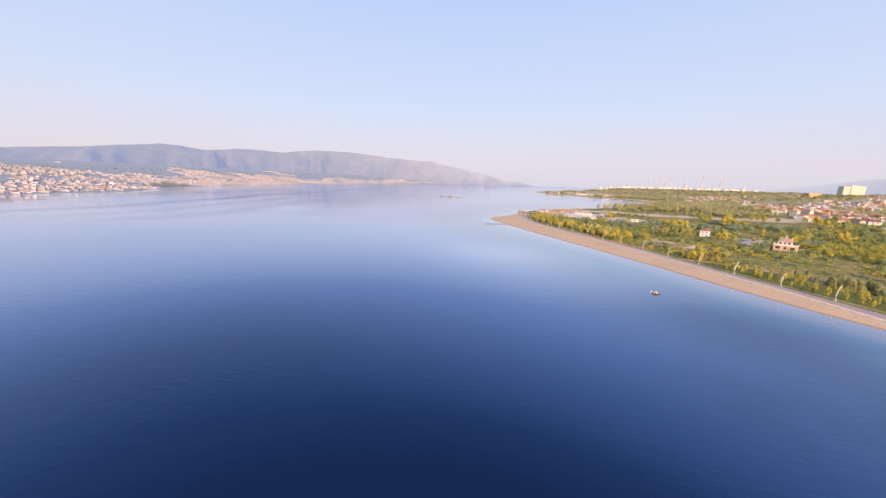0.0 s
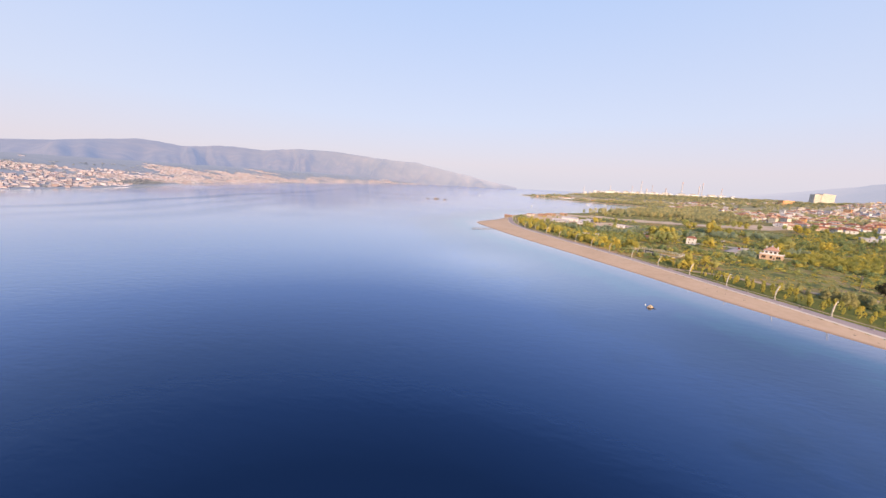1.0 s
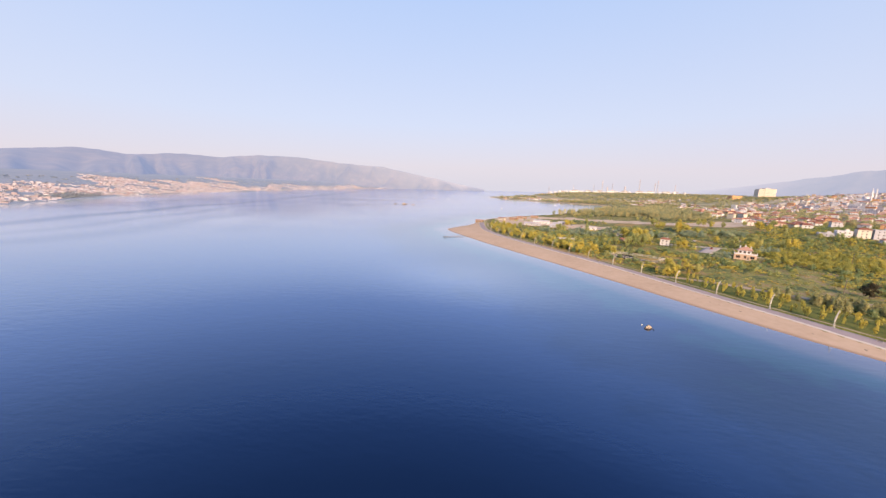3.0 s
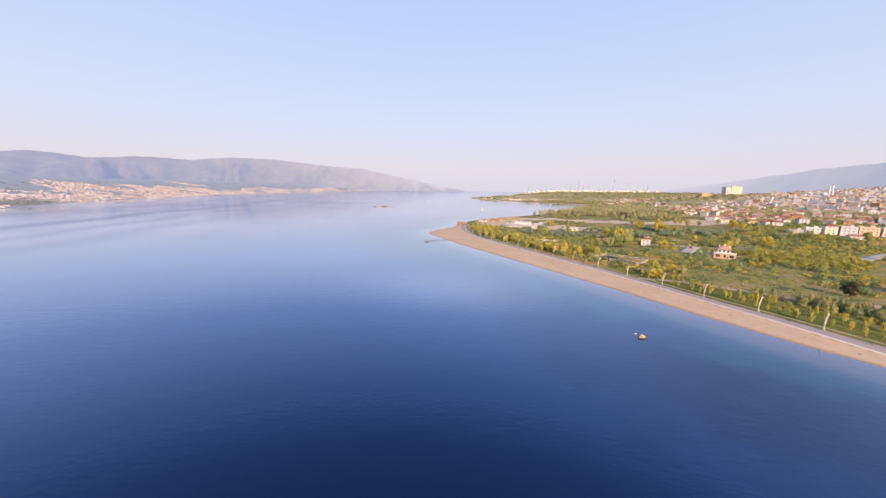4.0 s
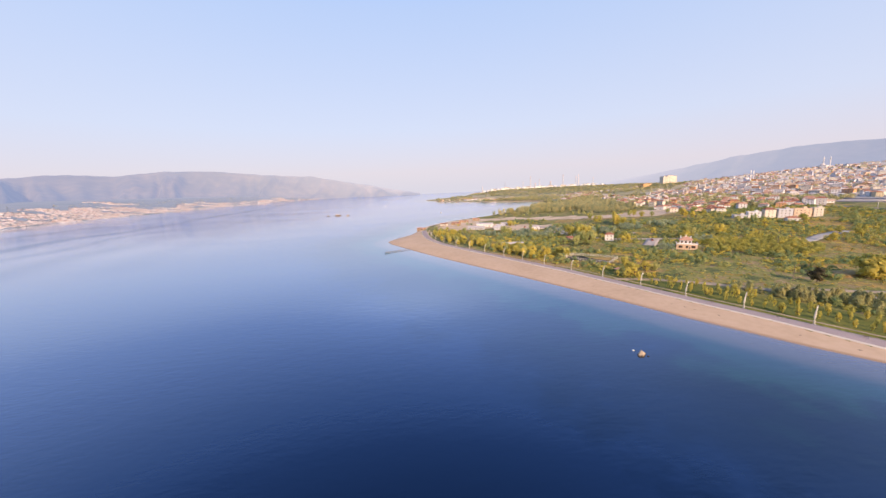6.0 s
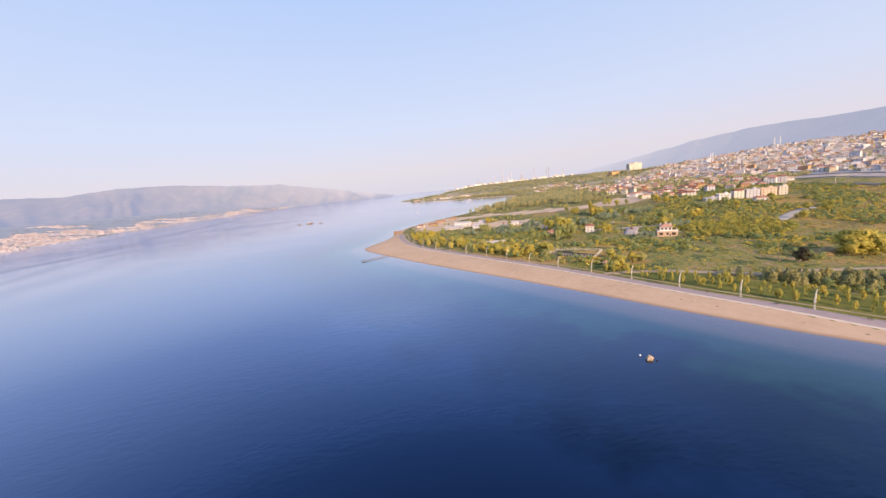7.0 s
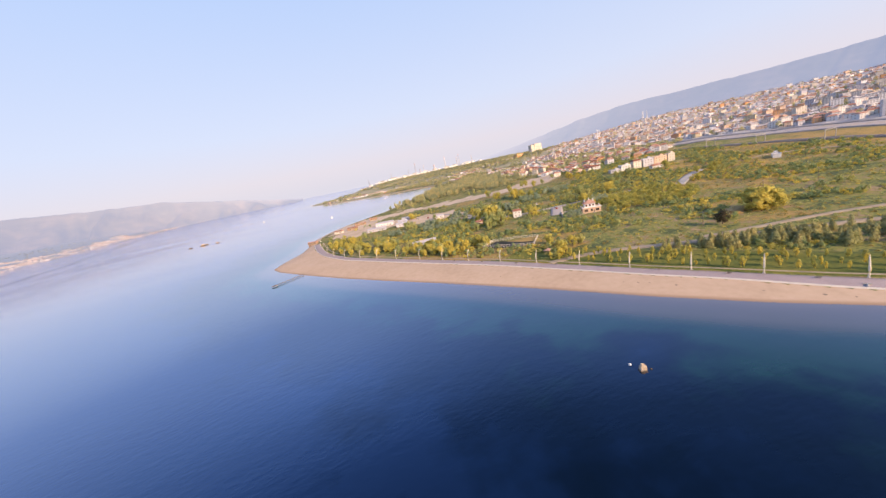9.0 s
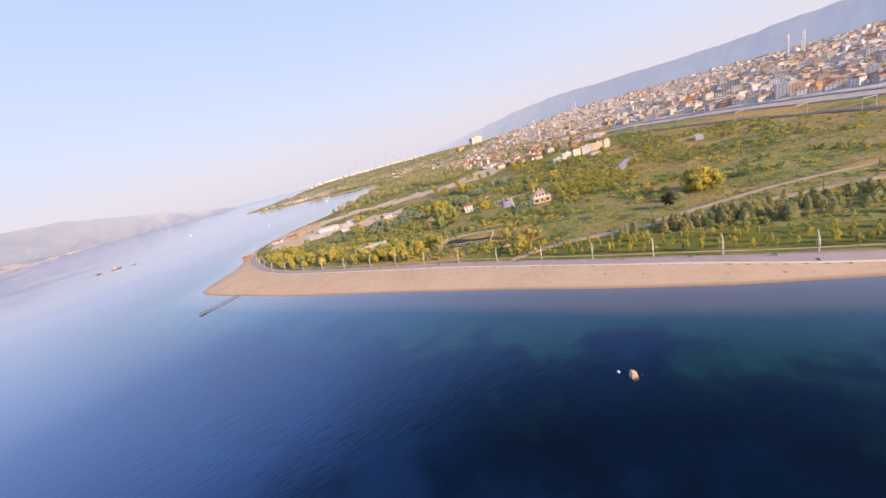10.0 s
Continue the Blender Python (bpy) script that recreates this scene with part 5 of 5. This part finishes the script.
# walls and roofs paled and blued, painting the haze into their colour
town("far_town_houses", rows, "town houses along the far shore, haze painted into pale walls",
     [mat("hazed_walls", [tuple(0.72 * v for v in a), a], 60, 0.95, per_island=0.6) for a in
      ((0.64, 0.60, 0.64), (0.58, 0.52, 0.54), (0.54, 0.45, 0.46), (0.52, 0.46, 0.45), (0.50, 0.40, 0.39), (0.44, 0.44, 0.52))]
     + [mat("hazed_roofs", [(0.36, 0.25, 0.24), (0.46, 0.34, 0.32), (0.54, 0.50, 0.53)], 60, 0.95, per_island=0.6), mat("dull_windows", [(0.30, 0.29, 0.33), (0.38, 0.36, 0.40)], 40, 0.6), FLAT_ROOF])


# ---- plants ----
def crown(seed, lobes, leaves, size, shape="round"):
    """A crown of many small leaf clumps gathered in lobes, about one metre high and wide: corners and faces."""
    r = np.random.default_rng(seed)
    v, f = [], []
    for i in range(lobes):
        if shape == "pine":
            z = 0.08 + 0.92 * (i + 0.5) / lobes
            a, rad = r.uniform(0, 6.28), 0.36 * (1 - z) ** 0.8 + 0.03
            c = np.array([math.cos(a) * rad * 0.6, math.sin(a) * rad * 0.6, z])
            lr = 0.10 + rad * 0.45
        elif shape == "bush":
            a, rad = r.uniform(0, 6.28), 0.42 * math.sqrt(r.random())
            c = np.array([math.cos(a) * rad, math.sin(a) * rad, 0.12 + 0.45 * r.random() * (1 - rad)])
            lr = r.uniform(0.14, 0.24)
        else:
            a, b = r.uniform(0, 6.28), r.uniform(-1.0, 1.2)
            rad = r.uniform(0.18, 0.38)
            c = np.array([math.cos(a) * math.cos(b) * rad, math.sin(a) * math.cos(b) * rad, 0.53 + 0.38 * math.sin(b)])
            lr = r.uniform(0.12, 0.20)
        for _ in range(leaves):
            d = r.normal(size=3)
            d /= np.linalg.norm(d)
            p = c + d * lr * r.uniform(0.55, 1.0)
            p[2] = max(p[2], 0.02)
            o = p - np.array([0, 0, 0.45 if shape == "round" else 0.1])
            d = d * 0.6 + 0.8 * o / (np.linalg.norm(o) + 1e-6)      # leaves face outwards from the crown as a whole
            t1 = np.cross(d + r.normal(size=3) * 0.4, r.normal(size=3))
            t1 /= np.linalg.norm(t1) + 1e-9
            t2 = np.cross(d + r.normal(size=3) * 0.35, t1)
            t2 /= np.linalg.norm(t2) + 1e-9
            s = size * r.uniform(0.6, 1.3)
            k = len(v)
            v += [p - t1 * s, p - t2 * s * 0.7, p + t1 * s, p + t2 * s * 0.7]
            f.append((k, k + 1, k + 2, k + 3))
    return np.array(v), np.array(f)


FULL = [crown(s, 22, 46, 0.05) for s in range(3)]
PINE = [crown(s + 40, 20, 32, 0.055, "pine") for s in range(2)]
ROUND = [crown(s + 10, 13, 20, 0.072) for s in range(3)]
BUSH = [crown(s + 20, 8, 16, 0.085, "bush") for s in range(3)]
TUFT = [crown(s + 30, 5, 8, 0.11, "bush") for s in range(3)]


def trunk_bm(kind, seed):
    r = random.Random(seed)
    bm = tube(bmesh.new(), [(0, 0, -0.05), (0.01, 0, 0.2), (0.02, 0.01, 0.45), (0.03, 0, 0.75 if kind != "pine" else 0.95)], [0.034, 0.026, 0.02, 0.006], 7)
    for i in range(6 if kind != "pine" else 0):
        a, z = r.uniform(0, 6.28), r.uniform(0.28, 0.5)
        tube(bm, [(0.015, 0, z), (0.16 * math.cos(a), 0.16 * math.sin(a), z + 0.14), (0.3 * math.cos(a), 0.3 * math.sin(a), z + 0.26)], [0.014, 0.009, 0.004], 5)
    return bm


PROTO = {}


def tree(x, y, h, kind, leaf, label, group, wide=0.9, var=0):
    """A tree on a trunk with limbs and a crown of leaf clumps."""
    key = (kind, leaf.name, var, label)
    turn = RNG.uniform(0, 360)
    m = pose(x, y, ground_z(x, y), 0, 0, turn) @ Matrix.Diagonal((h * wide, h * wide, h, 1))
    if key in PROTO:
        o = copy_thing(PROTO[key], pose(0, 0, 0))
        o.matrix_basis = m
        return o
    t = thing("pine_tree" if kind == "pine" else "tree", label, "tree", m, group)
    part("trunk", trunk_bm(kind, var), BARK, t)
    v, f = (PINE if kind == "pine" else FULL)[var % (2 if kind == "pine" else 3)]
    c = new("crown", mesh_from("crown", v, f, [leaf], attrs={"tint": np.full(len(v), 0.5)}))
    c.parent = t
    PROTO[key] = t
    return t


def plants(name, rows, protos, leaf, label):
    """Many plants as one mesh. rows: x, y, height, width."""
    vs, fs, ts, base = [], [], [], 0
    for x, y, h, w in rows:
        v, f = protos[RNG.integers(len(protos))]
        a = RNG.uniform(0, 6.28)
        px, py = (v[:, 0] * math.cos(a) - v[:, 1] * math.sin(a)) * w, (v[:, 0] * math.sin(a) + v[:, 1] * math.cos(a)) * w
        vs.append(np.stack([px + x, py + y, v[:, 2] * h + ground_z(x, y) - 0.1], -1))
        fs.append(f + base)
        ts.append(np.full(len(v), RNG.random()))
        base += len(v)
    me = mesh_from(name, np.concatenate(vs), np.concatenate(fs), [leaf], attrs={"tint": np.concatenate(ts)})
    return tagged(new(name, me), label, "plants", kind="stuff")



def along(s, d):
    """The place s metres along the promenade from its first lamp, d metres inland of the lamps."""
    pts = LAMPS
    for (x0, y0), (x1, y1) in zip(pts, pts[1:]):
        ln = math.hypot(x1 - x0, y1 - y0)
        if s <= ln or (x1, y1) == pts[-1]:
            return (x0 + (x1 - x0) * s / ln + (y1 - y0) / ln * d, y0 + (y1 - y0) * s / ln - (x1 - x0) / ln * d)
        s -= ln


# young trees in rows on the lawn
for i in range(108):
    x, y = along(4 + 4.6 * (i // 3) + RNG.uniform(-2, 2), (7.0, 13.5, 21.0)[i % 3] + RNG.uniform(-2, 2))
    tree(x, y, RNG.uniform(2.8, 5.2), "round", LEAF_YELLOW, "young yellow-green tree on the lawn", "young lawn trees", RNG.uniform(0.45, 0.62), i % 3)
# pines behind the lawn
FRONT = [(150, 262), (156, 251), (162, 240), (168, 232), (174, 222), (180, 213), (184, 204), (189, 196), (193, 188), (202, 174), (212, 155), (225, 132)]
BACK = [(152, 264), (163, 256), (172, 246), (180, 238), (190, 229), (200, 220), (209, 211), (220, 203), (228, 195), (238, 180), (252, 165), (268, 145)]
for i in range(185):
    u = RNG.uniform(1.7, len(FRONT) - 1.001)
    k, r, w = int(u), u - int(u), RNG.random() ** 0.8
    a = [FRONT[k][q] + (FRONT[k + 1][q] - FRONT[k][q]) * r for q in (0, 1)]
    b = [BACK[k][q] + (BACK[k + 1][q] - BACK[k][q]) * r for q in (0, 1)]
    x, y = a[0] + (b[0] - a[0]) * w, a[1] + (b[1] - a[1]) * w
    if min(float(away(FORK, np.array([x]), np.array([y]))[0]), float(away(UPPER, np.array([x]), np.array([y]))[0])) > 2.8:
        tree(x, y, RNG.uniform(3.0, 5.8), "pine", LEAF_PINE, "dusty green pine beside the track", "pines behind the lawn", RNG.uniform(0.8, 1.2), i % 2)
# groves behind the promenade towards the point
n = 0
while n < 165:
    s, d = RNG.uniform(160, 470), RNG.uniform(6.5, 38)
    x, y = along(s, d)
    if inside(pen, np.array([x]), np.array([y]))[0] or float(away([(100, 335), (124, 296)], np.array([x]), np.array([y]))[0]) < 12 or float(away([(113, 340), (133, 313), (149, 328)], np.array([x]), np.array([y]))[0]) < 7:
        continue
    n += 1
    tree(x, y, RNG.uniform(4.5, 8.0), "round", LEAF_YELLOW if RNG.random() < 0.78 else LEAF_GREEN, "leafy yellow-green tree behind the promenade", "promenade grove", 0.95, n % 3)
# single trees
tree(249, 243, 13.5, "round", LEAF_YELLOW, "large bright yellow-green tree in the scrub", "", 1.35)
for x, y, h in ((254, 245, 13), (245, 246, 12), (250, 248, 13), (255, 240, 11), (259, 243, 10), (251, 238, 10), (244, 241, 10)):
    tree(x, y, h, "round", LEAF_YELLOW, "large bright yellow-green tree in the scrub", "", 1.25, int(x) % 3)
tree(212, 244, 8.5, "round", LEAF_DARK, "dark purple-brown leafy tree by the track", "", 1.0)
for x, y, h in ((152, 396, 12), (160, 393, 13), (168, 436, 11), (179, 425, 11), (146, 392, 10), (161, 408, 12), (183, 428, 9), (22, 560, 8), (27, 530, 9), (58, 527, 8), (256, 506, 12), (262, 512, 10), (136, 487, 9), (138, 435, 9), (137, 399, 9), (316, 235, 6), (321, 231, 5)):
    tree(x, y, h, "round", LEAF_GREEN, "tall rounded green tree", "", 0.85, int(h) % 3)

for x, y, h in ((174, 443, 15), (180, 437, 14), (166, 447, 14), (171, 436, 13), (178, 448, 14), (160, 396, 12), (250, 500, 13), (256, 494, 11), (212, 420, 8), (203, 400, 8), (196, 396, 7)):
    tree(x, y, h, "round", LEAF_YELLOW, "tall bright yellow-green tree near the cottage", "", 0.95, int(h) % 3)

n = 0
while n < 46:
    x, y = RNG.uniform(50, 400), RNG.uniform(330, 600)
    if not east_of([(75, 339), (51, 384), (22, 440), (9, 480), (2, 585)], x, y, 40) or y < 560 - 0.75 * x or inside(pen, np.array([x]), np.array([y]))[0] or float(away([(216, 340), (236, 402), (186, 430), (160, 505)], np.array([x]), np.array([y]))[0]) < 15:
        continue
    n += 1
    tree(x, y, RNG.uniform(6.5, 11), "round", LEAF_GREEN if RNG.random() < 0.6 else LEAF_YELLOW, "tall leafy tree standing over the scrub", "field trees", RNG.uniform(0.8, 1.15), n % 3)

CLEAR = [(FORK, 3.4), (UPPER, 2.8), (INLAND, 4.6), (LANE, 4.2), (YARD, 10), (BARE, 38), (DUN, 22), (SHED_YARD, 26), (SHED_LANE, 4), (RAIL, 9),
         ([(218, 346), (234, 358)], 12), ([(188, 408), (192, 408)], 7), ([(380, 466), (446, 431)], 11), ([(433, 319), (435, 319)], 8), ([(400, 424), (410, 420)], 8)]


def open_ground(x, y):
    """Which of many places are free for plants."""
    ok = np.ones(x.shape, bool)
    for line, by in CLEAR:
        ok &= away(line, x, y) > by
    ok &= ~inside(pen, x, y) & ((y > 600) | (inside(EDGE + [(30, 640), (900, 640), (900, 70)], x, y) & (away(EDGE, x, y) > 13)))
    i = np.clip(np.searchsorted(GX, x), 0, len(GX) - 1)
    j = np.clip(np.searchsorted(GY, y), 0, len(GY) - 1)
    return ok & (D1[j, i] > 26)


def thinned(x, y):
    """Whether a place lies in the bare land round the sheds and the cove."""
    return ((x < 340 and 560 < y < 800) or (200 < x < 370 and 505 < y < 600)) and RNG.random() > 0.14


def scatter(x0, x1, y0, y1, step):
    gx, gy = np.meshgrid(np.arange(x0, x1, step), np.arange(y0, y1, step))
    x, y = gx.ravel() + RNG.uniform(-.5, .5, gx.size) * step, gy.ravel() + RNG.uniform(-.5, .5, gx.size) * step
    ok = open_ground(x, y)
    return x[ok], y[ok]


scrub, dry, copse, orchard, tufts = [], [], [], [], []
px, py = scatter(60, 640, 110, 660, 3.6)
off_lamps = away(LAMPS, px, py)
for x, y, o in zip(px, py, off_lamps):
    if thinned(x, y) or east_of(RAIL, x, y, -10) or (o < 30 and y < 272) or o < 4:
        continue
    k = noise.noise(Vector((x / 42, y / 42, 0.3))) + 0.5 * noise.noise(Vector((x / 13, y / 13, 1.7)))
    dense = float(smooth(250, 330, y)) * 0.32
    if (x - 275) ** 2 / 42 ** 2 + (y - 345) ** 2 / 44 ** 2 < 1 and RNG.random() < 0.7:
        orchard.append((x, y, RNG.uniform(2.8, 5.0), RNG.uniform(3.6, 5.6)))
    elif k + dense > 0.24:
        h = RNG.uniform(1.4, 4.3)
        (copse if RNG.random() < 0.45 else scrub).append((x, y, h, h * RNG.uniform(1.0, 1.5)))
    elif k < -0.05 and RNG.random() < 0.7:
        h = RNG.uniform(0.6, 1.7)
        (dry if RNG.random() < 0.6 else tufts).append((x, y, h, h * RNG.uniform(1.6, 2.6)))
    elif RNG.random() < 0.6:
        h = RNG.uniform(0.6, 1.9)
        (scrub if RNG.random() < 0.3 else tufts).append((x, y, h, h * RNG.uniform(1.3, 2.2)))
plants("tufts", tufts, TUFT, LEAF_GREEN, "low grey-green tussocks over the meadow")
plants("scrub", scrub, BUSH, LEAF_YELLOW, "yellow-green bushes scattered over the meadow")
plants("dry_scrub", dry, TUFT, LEAF_DRY, "low dry ochre scrub on the meadow")
plants("copse", copse, ROUND, LEAF_GREEN, "green bushes and small trees on the meadow")
plants("orchard", orchard, ROUND, LEAF_YELLOW, "dense olive-green orchard trees")
woods = []
px, py = scatter(40, 900, 560, 1560, 7.2)
for x, y in zip(px, py):
    if not east_of(BANK, x, y, 0) and not thinned(x, y):
        k = noise.noise(Vector((x / 70, y / 70, 5.3))) + 0.4 * noise.noise(Vector((x / 20, y / 20, 3.7)))
        if k > -0.12 + (0.22 if in_suburb(x, y) else 0):
            if y < 700 and x < 400:
                continue
            tall = 1.5 if y > 760 and x < 480 else 1.0
            woods.append((x, y, tall * RNG.uniform(4.5, 9), RNG.uniform(5.5, 9)))
for gx in np.arange(60, 2400, 26):
    for gy in np.arange(1480, 3500, 34):
        x, y = gx + RNG.uniform(-13, 13), gy + RNG.uniform(-13, 13)
        i, j = min(np.searchsorted(GX, x), len(GX) - 1), min(np.searchsorted(GY, y), len(GY) - 1)
        if D1[j, i] > 25 and not in_city(x, y) and noise.noise(Vector((x / 160, y / 160, 8.3))) > (-0.3 if x > 900 or y < 1700 and x > 480 else 0.2):
            woods.append((x, y, RNG.uniform(6, 11), RNG.uniform(14, 26)))
for gx in np.arange(590, 2000, 27):
    for gy in np.arange(100, 1900, 27):
        x, y = gx + RNG.uniform(-13, 13), gy + RNG.uniform(-13, 13)
        if east_of(BANK, x, y, 14) and RNG.random() < 0.4:
            woods.append((x, y, RNG.uniform(6, 12), RNG.uniform(6, 11)))
plants("woods", [r for r in woods if math.hypot(r[0], r[1] - 140) < 640], ROUND, LEAF_GREEN, "green trees between the fields and the town")
plants("far_woods", [r for r in woods if math.hypot(r[0], r[1] - 140) >= 640], ROUND, LEAF_FAR, "distant green trees around the town, paled for painted haze")
plants("far_shore_trees", shore_trees, TUFT, LEAF_SHORE, "trees among the houses of the far shore, haze painted in blue-green")
willows = []
for x0, y0, r in ((146, 474, 14), (168, 498, 12), (132, 512, 12), (120, 470, 10), (196, 470, 12), (215, 455, 10), (248, 470, 14), (290, 470, 16), (90, 500, 10), (206, 352, 6), (262, 378, 9)):
    for _ in range(int(r * 1.6)):
        a, q = RNG.uniform(0, 6.28), r * math.sqrt(RNG.random())
        willows.append((x0 + q * math.cos(a), y0 + q * math.sin(a), RNG.uniform(3.5, 7), RNG.uniform(4, 7)))
plants("willows", willows, ROUND, LEAF_BLUE, "grey-green willow thickets behind the grove")
